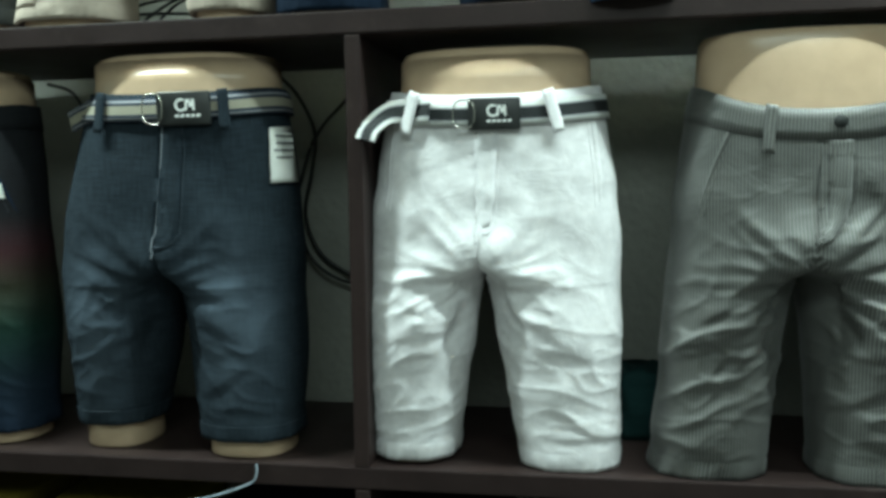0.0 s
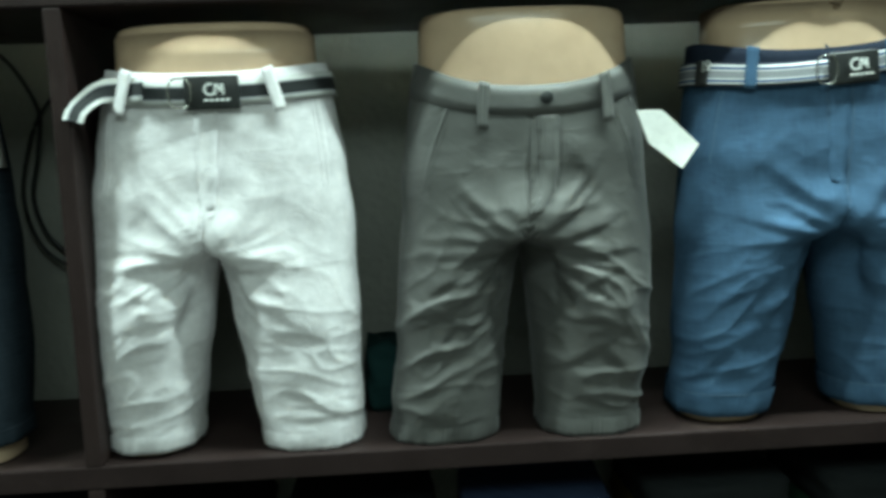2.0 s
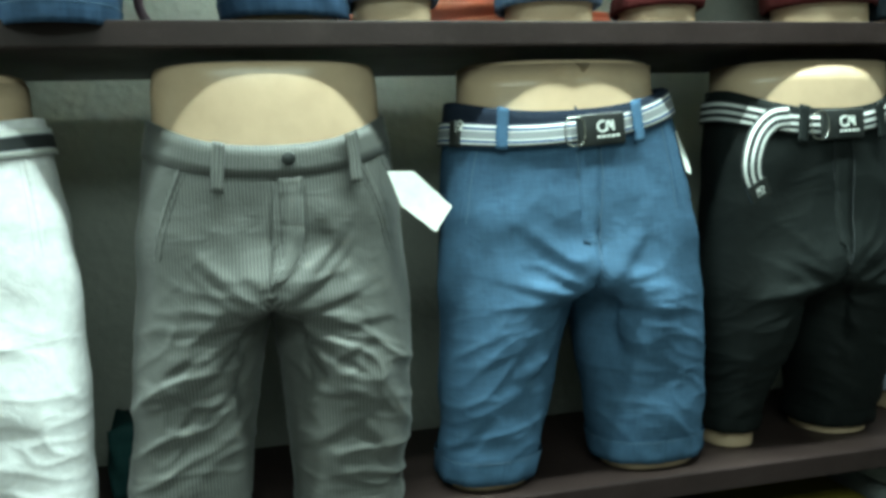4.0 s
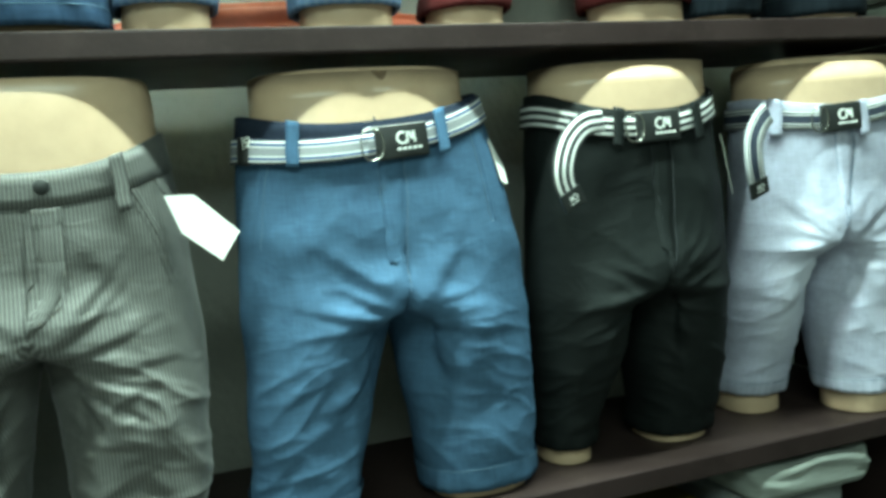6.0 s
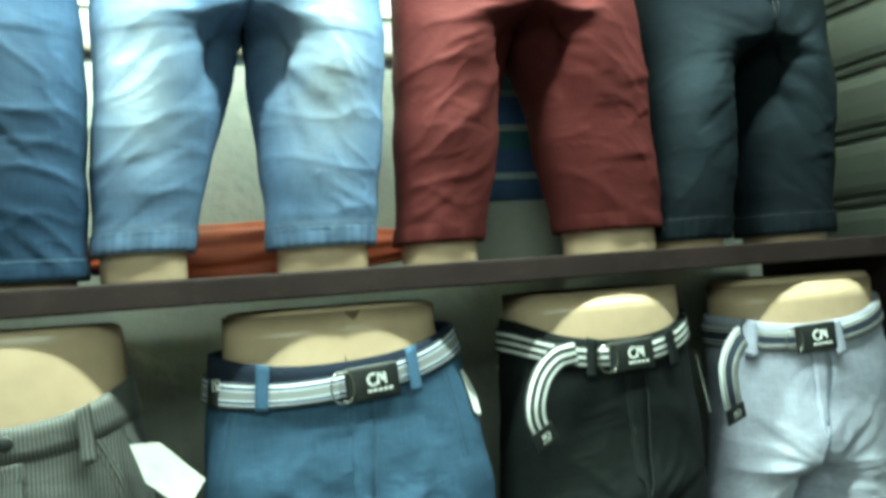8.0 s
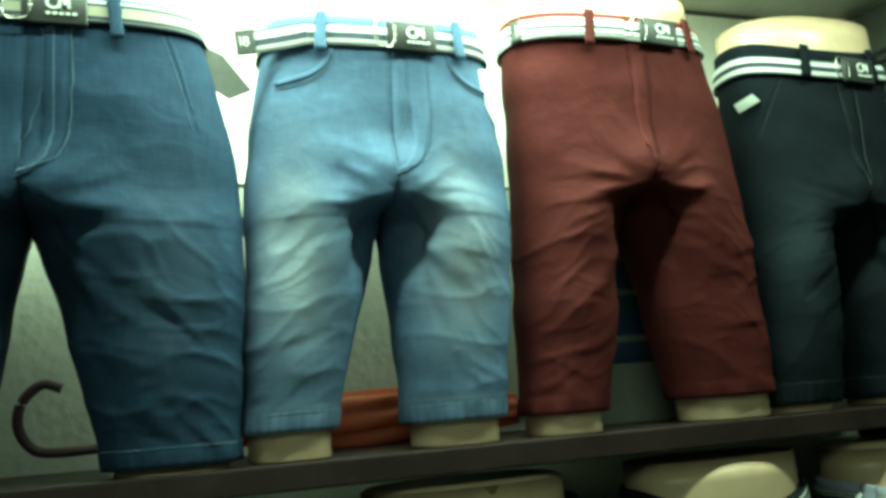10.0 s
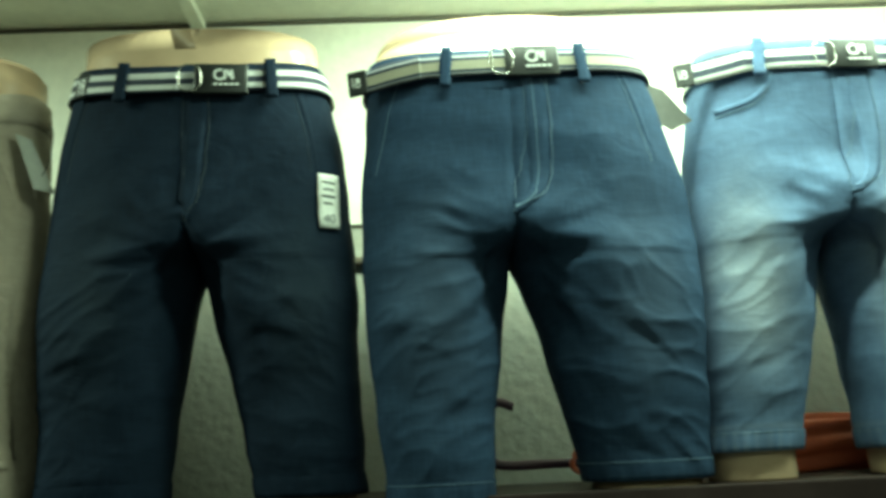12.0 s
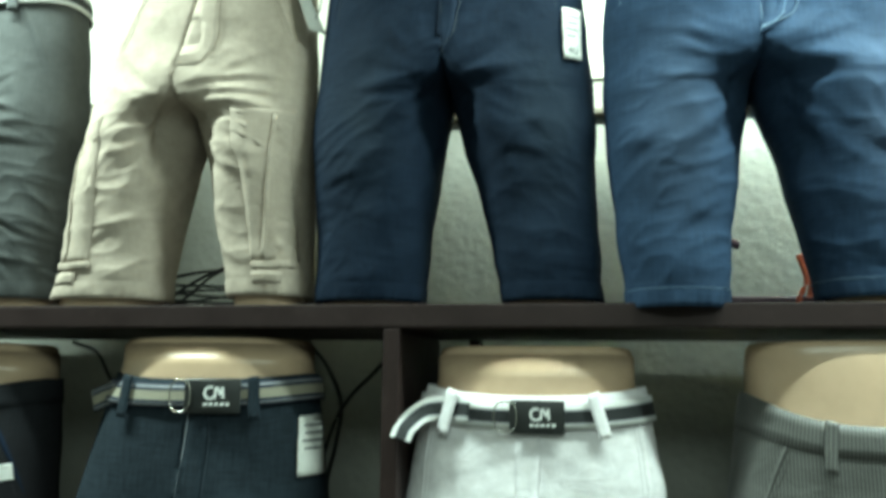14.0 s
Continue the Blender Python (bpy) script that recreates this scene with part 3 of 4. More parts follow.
def logo(buckle, m, w, h):
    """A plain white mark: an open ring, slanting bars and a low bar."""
    bm = bmesh.new()

    def bar(x0, z0, x1, z1, t):
        d = Vector((x1 - x0, 0, z1 - z0))
        q = Vector((-d.z, 0, d.x)).normalized() * t / 2
        a, b = Vector((x0, 0, z0)), Vector((x1, 0, z1))
        bm.faces.new([bm.verts.new(v) for v in (a - q, b - q, b + q, a + q)])

    r, t = h * 0.185, h * 0.075
    cx, cz = -w * 0.15, h * 0.10
    arc = [radians(a) for a in range(60, 360, 25)]
    for a0, a1 in zip(arc, arc[1:]):
        bm.faces.new([bm.verts.new((cx + rr * math.cos(a), 0, cz + rr * math.sin(a))) for rr, a in ((r - t / 2, a0), (r + t / 2, a0), (r + t / 2, a1), (r - t / 2, a1))])
    x = cx + r * 0.9
    for k, (dx, s0, s1) in enumerate(((0, -1, 1), (0.45, 1, -0.4), (0.9, -0.4, 1), (1.35, 1, -1))):
        bar(x + dx * r, cz + s0 * r, x + (dx + 0.42) * r if k in (1, 2) else x + dx * r + 0.1 * r, cz + s1 * r, t)
    for k in range(5):
        bar(-w * 0.30 + k * w * 0.13, -h * 0.27, -w * 0.30 + k * w * 0.13 + w * 0.09, -h * 0.25, h * 0.085)
    ext = bmesh.ops.extrude_face_region(bm, geom=bm.faces[:])
    for v in ext["geom"]:
        if isinstance(v, bmesh.types.BMVert):
            v.co.y -= 0.0007
    bmesh.ops.recalc_face_normals(bm, faces=bm.faces)
    bm.transform(m)
    return part("mark", bm, M_LOGO, buckle, "white printed mark")


def belt(sh, style, zc_, buckle_x, label, tail=None, slope=0.0, ring=True, width=0.038, plate=(0.082, 0.050), logo_on=True, buckle_dz=0.0):
    """A webbing belt round the waist with a flat dark buckle, a metal ring and a loose end."""
    ob = thing("belt", (buckle_x, sh.yc - sh.depth, zc_), label, "belt", "belts on the mannequins")
    mats = STYLES[style]
    made = [band("strap", sh, zc_ - width / 2, zc_ + width / 2, 0.0075, 0.0025, mats, ob, slope=slope, rows=5)]
    m = front_frame(sh, buckle_x, zc_ + buckle_dz, 0.012) @ pose(0, 0, 0, 0, -slope * 260, 0)
    w, h = plate
    bm = box_bm((-w / 2, -0.005, -h / 2), (w / 2, 0.003, h / 2), 0.003)
    # a slight curve round the belly
    for v in bm.verts:
        v.co.y += 1.6 * v.co.x**2
    bm.transform(m)
    bk = part("buckle", bm, M_BUCKLE, ob, "flat black buckle with white mark", True)
    made.append(bk)
    if logo_on:
        made.append(logo(bk, m @ Matrix.Translation((w * 0.10, -0.0056, 0)), w * 0.76, h * 0.88))
    if ring:
        a = np.linspace(0, 2 * np.pi, 40, endpoint=False)
        rx, rz = 0.017, h / 2 - 0.003
        pts = np.stack([-w / 2 - 0.016 - rx * np.sign(np.cos(a)) * np.abs(np.cos(a)) ** 0.7 + 0.01, np.full(40, -0.003), rz * np.sign(np.sin(a)) * np.abs(np.sin(a)) ** 0.8], -1)
        pts = np.array([m @ Vector(q) for q in pts])
        v, f = tube(pts, 0.0014, 8, True)
        made.append(mesh_ob("ring", v, f, M_METAL, ob, "thin chrome ring"))
    if tail:
        kind, tx = tail[0], tail[1]
        if kind == "flat":  # the loose end lies along the strap and ends in a black tip
            s = -1
            t0 = -sh.theta_at(-1, tx, zc_)
            made.append(band("loose_end", sh, zc_ - width / 2 + tail[2], zc_ + width / 2 + tail[2], 0.0125, 0.0025, mats, ob, th0=t0, th1=-sh.theta_at(-1, min(buckle_x - 0.05, sh.xm - 0.01), zc_), cols=40, slope=tail[3] if len(tail) > 3 else slope))
            tip = band("tip", sh, zc_ - width / 2 - 0.002 + tail[2], zc_ + width / 2 + 0.002 + tail[2], 0.0135, 0.0045, M_BUCKLE, ob, th0=t0 - 0.03, th1=t0 + 0.15, cols=8, label="black folded tip", slope=tail[3] if len(tail) > 3 else slope)
            made.append(tip)
            mm = front_frame(sh, tx + 0.008, zc_ + tail[2], 0.0136)
            if abs(t0) < 1.35:
                made.append(logo(tip, mm @ pose(0, -0.0008, 0, 0, 90, 0), 0.028, 0.022))
        else:  # it hangs down or curls away: centre line, and the way its face looks
            P = smooth_path(tail[1], 40)
            N = np.tile(np.array([tail[2]]), (40, 1))
            N /= np.linalg.norm(N, axis=1)[:, None]
            d = np.gradient(P, axis=0)
            d /= np.linalg.norm(d, axis=1)[:, None]
            ac = np.cross(d, N)
            ac /= np.linalg.norm(ac, axis=1)[:, None]
            cols = 5
            G = np.stack([P + ac * u for u in np.linspace(-width / 2, width / 2, cols)], 1)
            v, f = slab(G.reshape(-1, 3), np.repeat(N, cols, 0), 0.0025, 40, cols)
            uv = np.stack([np.repeat(np.linspace(0, 0.2, 40), cols), np.tile(np.linspace(0, 1, cols), 40)], -1)
            made.append(mesh_ob("loose_end", v, f, mats, ob, "hanging loose end", np.vstack([uv, uv])))
            if kind == "hang":
                e = P[-1]
                mt = Matrix((Vector(ac[-1]), Vector(-N[-1]), Vector(-d[-1]))).transposed().to_4x4()
                mt.translation = Vector(e)
                bm = box_bm((-width / 2 - 0.001, -0.0035, -0.014), (width / 2 + 0.001, 0.003, 0.016), 0.0015)
                bm.transform(mt)
                tip = part("tip", bm, M_BUCKLE, ob, "black folded tip")
                made.append(tip)
                made.append(logo(tip, mt @ pose(0, -0.004, 0), 0.026, 0.022))
    for o in made:
        if o.parent is ob:
            shift_to(o, ob)
    for o in made:
        if o.parent is not ob:
            o.matrix_parent_inverse = ob.matrix_basis.inverted() if o.parent is None else Matrix()
    return ob


NAVY, OFF, TAN, BLACK, GREY, MIDB, RED = (0.022, 0.03, 0.055), (0.66, 0.67, 0.66), (0.33, 0.31, 0.24), (0.012, 0.014, 0.016), (0.25, 0.26, 0.28), (0.05, 0.09, 0.22), (0.32, 0.03, 0.03)
STYLES = {
    "tan": webbing("belt_tan_navy", [(0, NAVY), (0.08, GREY), (0.17, NAVY), (0.30, TAN), (0.70, NAVY), (0.83, GREY), (0.92, NAVY)]),
    "white": webbing("belt_white_black", [(0, OFF), (0.20, GREY), (0.26, BLACK), (0.72, GREY), (0.78, OFF)]),
    "bluegrey": webbing("belt_blue_grey", [(0, NAVY), (0.08, OFF), (0.17, MIDB), (0.28, OFF), (0.34, GREY), (0.66, OFF), (0.72, MIDB), (0.83, OFF), (0.92, NAVY)]),
    "black": webbing("belt_black_white", [(0, BLACK), (0.10, OFF), (0.24, BLACK), (0.42, OFF), (0.57, BLACK), (0.75, OFF), (0.90, BLACK)]),
    "light": webbing("belt_navy_grey", [(0, GREY), (0.10, OFF), (0.16, NAVY), (0.24, OFF), (0.30, NAVY), (0.70, OFF), (0.76, NAVY), (0.84, OFF), (0.90, GREY)]),
    "navywhite": webbing("belt_navy_white", [(0, NAVY), (0.10, OFF), (0.36, NAVY), (0.64, OFF), (0.90, NAVY)]),
    "whitenavy": webbing("belt_white_navy", [(0, OFF), (0.26, NAVY), (0.58, OFF), (0.86, NAVY)]),
    "thin": webbing("belt_white_thin_lines", [(0, OFF), (0.16, NAVY), (0.24, OFF), (0.42, NAVY), (0.58, OFF), (0.76, NAVY), (0.84, OFF), (0.93, RED)]),
}


def shorts(sh, mat, label, band_h=0.042, loops=(), loop_mat=None, fly=True, button=False, pockets="slant", stitch=None, hem_wear=0.0, cuff=False, cargo=False, fly_dx=0.0, band_mat=None, front_stitch=None, pocket_in=0.66, stitch_r=0.0006, double=False, loop_len=0.066, loop_slant=0.003):
    """One pair of shorts: cloth, waistband, belt loops, fly, pocket seams, hems."""
    ob = thing("shorts", (sh.x, sh.yc, sh.hems[0]), label, "shorts", "shorts on display")
    made = [fabric_body(sh, mat, ob, hem_wear)]
    made.append(band("waistband", sh, sh.zw - band_h, sh.zw + 0.001, 0.0022, 0.005, band_mat or mat, ob, rows=4, metric=True))
    st = stitch or mat
    for s in (-1, 1):
        zh = sh.hems[(s + 1) // 2]
        th = np.linspace(0, 2 * np.pi, 90, endpoint=False)
        h = 0.040 if cuff else 0.028
        rows = np.linspace(zh - 0.0015, zh + h, 5)
        T, Z = np.meshgrid(th, rows)
        lift = 0.0045 if cuff else 0.0026
        shape = np.array([0.8, 1.0, 1.0, 0.95, 0.6]) if not cuff else np.array([0.8, 1.0, 1.0, 1.0, 0.9])
        p, n = sh(s, T.ravel(), Z.ravel(), lift * np.repeat(shape, 90))
        inn, _ = sh(s, th, np.full(90, zh - 0.0015), -0.003)
        v = np.vstack([inn, p])
        f = grid_faces(6, 90, 0, True)
        uv = np.stack([np.concatenate([th, T.ravel()]) * 0.098, np.concatenate([rows[:1].repeat(90), Z.ravel()])], -1)
        rope = 0.6 + 0.6 * np.sin(th * 31 + 2 * np.sin(3 * th + sh.ph[5]))
        wr = np.concatenate([rope * k * hem_wear for k in (0.9, 1.0, 0.5, 0.3, 0.4, 0.7)])
        if hem_wear or cuff:  # the sewn line along the top of the hem
            ring, _ = sh(s, th, np.full(90, zh + h - 0.003), lift * 0.9)
            rv, rf = tube(ring, 0.0005, 5, True)
            made.append(mesh_ob("hem_stitching", rv, rf, st, ob))
        made.append(mesh_ob("hem", v, f if s > 0 else [q[::-1] for q in f], mat, ob, "turned-up cuff" if cuff else "", uv, wr))
    for lx in loops:
        lean = loop_slant if lx > sh.xm else -loop_slant
        made.append(strip("belt_loop", sh, [(lx - lean, sh.zw + 0.003), (lx, sh.zw - 0.03), (lx + lean, sh.zw - loop_len)], 0.0165, 0.0145, 0.0035, loop_mat or mat, ob, n=10))
    xc, zc = sh.crotch
    zb = sh.zw - band_h
    fx = sh.xm + fly_dx
    if fly:
        made.append(strip("fly", sh, [(fx + 0.016, zb - 0.002), (fx + 0.015, zb - 0.06), (fx + 0.011, zc + 0.11), (xc + 0.002, zc + 0.056)], 0.034, 0.0013, 0.004, mat, ob, n=34, taper=0.9))
        made.append(seam("fly_stitching", sh, [(fx + 0.034, zb), (fx + 0.036, zb - 0.08), (fx + 0.026, zc + 0.10), (xc + 0.004, zc + 0.065)], st, ob, stitch_r, off=0.0014))
        made.append(seam("front_seam", sh, [(fx - 0.003, zb), (fx - 0.002, zb - 0.1), (xc, zc + 0.085), (xc, zc + 0.055)], front_stitch or st, ob, 0.0009 if front_stitch else 0.0005, off=0.0008))
        if double:
            made.append(seam("fly_stitching", sh, [(fx + 0.012, zb), (fx + 0.012, zb - 0.08), (fx + 0.008, zc + 0.10), (xc + 0.002, zc + 0.06)], st, ob, stitch_r, off=0.0014))
    if pockets == "slant":
        for s in (-1, 1):
            wx = sh.waist[(s + 1) // 2]
            pts = [(sh.xm + (wx - sh.xm) * pocket_in, zb), (sh.xm + (wx - sh.xm) * (0.5 * pocket_in + 0.51), zb - 0.07), (sh.xm + (wx - sh.xm) * 1.0, zb - 0.15)]
            made.append(strip("pocket_edge", sh, pts, 0.007, 0.0006, 0.003, mat, ob, n=18, taper=0.9))
            made.append(seam("pocket_stitching", sh, [(a - s * 0.009, b) for a, b in pts], st, ob, 0.0005, off=0.0004))
    elif pockets == "curved":
        for s in (-1, 1):
            wx = sh.waist[(s + 1) // 2]
            pts = [(sh.xm + (wx - sh.xm) * 0.52, zb), (sh.xm + (wx - sh.xm) * 0.56, zb - 0.035), (sh.xm + (wx - sh.xm) * 0.72, zb - 0.062), (sh.xm + (wx - sh.xm) * 0.99, zb - 0.075)]
            made.append(strip("pocket_edge", sh, pts, 0.008, 0.0020, 0.003, mat, ob, n=20))
            made.append(seam("pocket_stitching", sh, [(a, b - 0.010) for a, b in pts], st, ob, 0.0009))
    if button:
        m = front_frame(sh, fx + 0.014, sh.zw - 0.020, 0.006)
        bm = bmesh.new()
        bmesh.ops.create_cone(bm, cap_ends=True, segments=24, radius1=0.0105, radius2=0.0095, depth=0.004)
        bmesh.ops.bevel(bm, geom=bm.edges[:], offset=0.0008, segments=1, affect="EDGES")
        bm.transform(m @ pose(0, 0, 0, 90, 0, 0))
        made.append(part("button", bm, M_BUCKLE, ob, "dark round button", True))
    if cargo:
        for s in (-1, 1):
            lx = sh.legs[(s + 1) // 2][0 if s < 0 else 1]
            cx = lx - s * 0.045
            z0 = sh.hems[0] + 0.05
            made.append(strip("knee_panel", sh, [(cx - s * 0.018, z0 + 0.270), (cx - s * 0.014, z0 + 0.15), (cx - s * 0.008, z0 + 0.012)], 0.098, 0.0020, 0.003, mat, ob, n=30))
            made.append(strip("pocket_edge", sh, [(cx + s * 0.003, z0 + 0.262), (cx - s * 0.002, z0 + 0.14), (cx - s * 0.008, z0 + 0.014)], 0.007, 0.0038, 0.003, mat, ob, n=20))
            made.append(strip("hem_band", sh, [(cx - s * 0.060, z0 + 0.006), (cx - s * 0.01, z0 + 0.004), (cx + s * 0.035, z0 + 0.008)], 0.012, 0.0034, 0.003, mat, ob, n=12))
            made.append(strip("hem_tab", sh, [(cx - s * 0.03, z0 - 0.018), (cx - s * 0.005, z0 - 0.016), (cx + s * 0.02, z0 - 0.018)], 0.020, 0.0038, 0.003, mat, ob, n=8))
    for o in made:
        shift_to(o, ob)
    return ob


# ---- fabrics ----
C_DN = cloth("indigo_denim_dark", (0.0180, 0.0258, 0.0340), 0.9, 1.2, slub=0.40, mottled=0.36, crumple=0.11, wear=(0.075, 0.10, 0.13))
C_WH = cloth("white_cotton", (0.78, 0.765, 0.785), 0.8, 0.6, slub=0.03, mottled=0.05, crumple=0.16)
C_GR = cloth("grey_pinstripe_satin", (0.050, 0.050, 0.047), 0.46, 0.3, slub=0.05, pinstripe=(0.138, 0.139, 0.133), sheen=0.15, mottled=0.08)
C_BL = cloth("blue_chambray", (0.059, 0.116, 0.198), 0.85, 1.0, slub=0.14, mottled=0.28, crumple=0.12)
C_BK = cloth("black_twill", (0.0105, 0.0125, 0.0125), 0.6, 0.7, slub=0.08)
C_LT = cloth("pale_blue_denim", (0.37, 0.385, 0.49), 0.9, 1.0, slub=0.11, wear=(0.55, 0.57, 0.68))
C_NV = cloth("navy_lining", (0.018, 0.024, 0.040), 0.85, 0.6)
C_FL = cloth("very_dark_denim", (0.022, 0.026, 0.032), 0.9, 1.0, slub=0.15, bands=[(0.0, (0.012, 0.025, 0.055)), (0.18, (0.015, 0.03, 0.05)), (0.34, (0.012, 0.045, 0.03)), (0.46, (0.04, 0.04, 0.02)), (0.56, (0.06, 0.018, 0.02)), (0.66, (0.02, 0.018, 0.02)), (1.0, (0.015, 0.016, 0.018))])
C_UG = cloth("charcoal_cotton", (0.075, 0.080, 0.080), 0.85, 0.8, slub=0.10)
C_UK = cloth("khaki_cotton", (0.38, 0.325, 0.27), 0.85, 0.6, slub=0.05, mottled=0.07)
C_UY = cloth("navy_denim", (0.0085, 0.0165, 0.032), 0.85, 1.0, slub=0.22, wear=(0.017, 0.027, 0.042))
C_UB = cloth("blue_denim", (0.0235, 0.046, 0.088), 0.85, 1.0, slub=0.20, mottled=0.26, crumple=0.09, wear=(0.055, 0.085, 0.14))
C_UL = cloth("light_washed_denim", (0.088, 0.142, 0.245), 0.88, 1.0, slub=0.10, mottled=0.38, crumple=0.09, wear=(0.32, 0.37, 0.44))
C_UM = cloth("maroon_cotton", (0.068, 0.0130, 0.0130), 0.8, 0.7, slub=0.05, mottled=0.1)
C_UN = cloth("dark_teal_denim", (0.0052, 0.0078, 0.0112), 0.85, 1.0, slub=0.18, wear=(0.016, 0.023, 0.030))
T_PALE = painted("pale_thread", (0.26, 0.29, 0.33), 0.8, 0.1, 40, 100, 0.0001)
T_BLUE = painted("blue_thread", (0.09, 0.15, 0.22), 0.8, 0.1, 40, 100, 0.0001)
T_NAVY = painted("navy_thread", (0.024, 0.038, 0.055), 0.8, 0.1, 40, 100, 0.0001)
T_DARK = painted("dark_thread", (0.03, 0.035, 0.04), 0.8, 0.1, 40, 100, 0.0001)

# ---- lower row ----
LO, UP = SHELF_LOW, SHELF_UP
dn = Shape(-0.36, LO, (-0.520, -0.172), (-0.595, -0.142), (-0.575, -0.430), (-0.325, -0.150), (0.852, 0.838), (-0.368, 1.10), 1.440, dip=0.012, seed=3, folds=0.75, fold_w=0.014, leg_y=(0.005, -0.02), tuck=0.020)
wh = Shape(0.20, LO, (0.030, 0.376), (-0.018, 0.412), (-0.012, 0.132), (0.243, 0.408), (0.815, 0.808), (0.182, 1.110), 1.424, dip=0.016, seed=8, folds=0.95, fold_w=0.013, leg_y=(-0.005, -0.01), tuck=0.030)
gr = Shape(0.70, LO, (0.522, 0.876), (0.484, 0.908), (0.455, 0.634), (0.708, 0.878), (0.808, 0.808), (0.686, 1.110), 1.411, dip=0.045, seed=14, folds=1.15, fold_w=0.011, silky=6, leg_y=(-0.02, -0.02))
bl = Shape(1.18, LO, (0.985, 1.360), (0.962, 1.428), (0.950, 1.110), (1.230, 1.425), (0.820, 0.822), (1.196, 1.105), 1.440, dip=0.030, seed=21, folds=0.8, fold_w=0.013, tilt=0.05)
bk = Shape(1.64, LO, (1.472, 1.805), (1.450, 1.830), (1.458, 1.562), (1.668, 1.815), (0.838, 0.824), (1.650, 1.085), 1.440, dip=0.040, seed=33, folds=0.9, fold_w=0.012, leg_y=(0.045, 0.045))
lt = Shape(2.07, LO, (1.900, 2.255), (1.895, 2.295), (1.900, 2.030), (2.068, 2.248), (0.848, 0.850), (2.030, 1.125), 1.425, dip=0.030, seed=41, folds=0.7, fold_w=0.013, tilt=0.06, leg_y=(0.095, -0.02), tuck=0.026)
fl = Shape(-0.86, LO, (-1.02, -0.665), (-1.08, -0.650), (-1.06, -0.90), (-0.83, -0.66), (0.83, 0.83), (-0.86, 1.10), 1.425, dip=0.02, seed=52, folds=0.8)

# ---- upper row ----
ug = Shape(-0.86, UP, (-1.03, -0.680), (-1.07, -0.655), (-1.05, -0.90), (-0.82, -0.655), (1.57, 1.57), (-0.86, 1.885), 2.175, dip=0.03, seed=61, folds=0.8)
uk = Shape(-0.39, UP, (-0.525, -0.205), (-0.615, -0.188), (-0.655, -0.452), (-0.325, -0.190), (1.567, 1.572), (-0.410, 1.885), 2.200, dip=0.030, seed=73, folds=0.85, fold_w=0.011, leg_y=(-0.015, 0), puckers=[(-0.365 + 0.012 * k, 1.935 - 0.017 * k, 12 - 7 * k, 0.13 - 0.008 * k, 0.0042) for k in range(6)])
uy = Shape(0.06, UP, (-0.140, 0.255), (-0.180, 0.305), (-0.170, 0.014), (0.152, 0.312), (1.562, 1.562), (0.060, 1.905), 2.235, dip=0.022, seed=80, folds=0.6, fold_w=0.013, tuck=0.026)
ub = Shape(0.55, UP, (0.338, 0.772), (0.318, 0.838), (0.350, 0.498), (0.640, 0.825), (1.545, 1.562), (0.548, 1.885), 2.216, dip=0.012, seed=91, folds=0.75, fold_w=0.013, yc=0.062, leg_y=(-0.015, 0.02), tuck=0.032)
ul = Shape(1.06, UP, (0.890, 1.255), (0.845, 1.285), (0.830, 0.972), (1.085, 1.248), (1.594, 1.590), (1.062, 1.905), 2.240, dip=0.012, seed=103, folds=0.55, fold_w=0.012, tuck=0.055)
um = Shape(1.52, UP, (1.318, 1.702), (1.310, 1.762), (1.295, 1.432), (1.592, 1.782), (1.586, 1.592), (1.520, 1.930), 2.280, dip=0.010, seed=111, folds=0.7, fold_w=0.011, tuck=0.055)
un = Shape(1.98, UP, (1.800, 2.150), (1.790, 2.190), (1.765, 1.920), (1.995, 2.170), (1.566, 1.566), (1.985, 1.895), 2.260, dip=0.030, seed=121, folds=0.5, fold_w=0.013)

for sh, top, lab in (
    (dn, 1.500, "cream plastic hip mannequin wearing dark denim shorts"),
    (wh, 1.488, "cream plastic hip mannequin wearing white shorts"),
    (gr, 1.497, "cream plastic hip mannequin wearing grey striped shorts"),
    (bl, 1.496, "cream plastic hip mannequin wearing blue shorts"),
    (bk, 1.487, "cream plastic hip mannequin wearing black shorts"),
    (lt, 1.487, "cream plastic hip mannequin wearing pale denim shorts"),
    (fl, 1.490, "cream plastic hip mannequin in the dark end of the shelf"),
    (ug, 2.215, "cream plastic hip mannequin wearing charcoal shorts"),
    (uk, 2.262, "cream plastic hip mannequin wearing khaki shorts"),
    (uy, 2.246, "cream plastic hip mannequin wearing navy shorts"),
    (ub, 2.288, "cream plastic hip mannequin wearing blue denim shorts"),
    (ul, 2.275, "cream plastic hip mannequin wearing light washed shorts"),
    (um, 2.305, "cream plastic hip mannequin wearing maroon shorts"),
    (un, 2.285, "cream plastic hip mannequin wearing dark teal shorts"),
):
    tagged(mannequin(sh, top, inset=0.89 if sh is bl else 0.915 if sh is wh else 0.965, cleft=0.005 if sh is bl else 0.0, dome=0.060 if sh in (ub, ul) else 0.0), lab, "mannequin", "hip mannequins on the shelves")

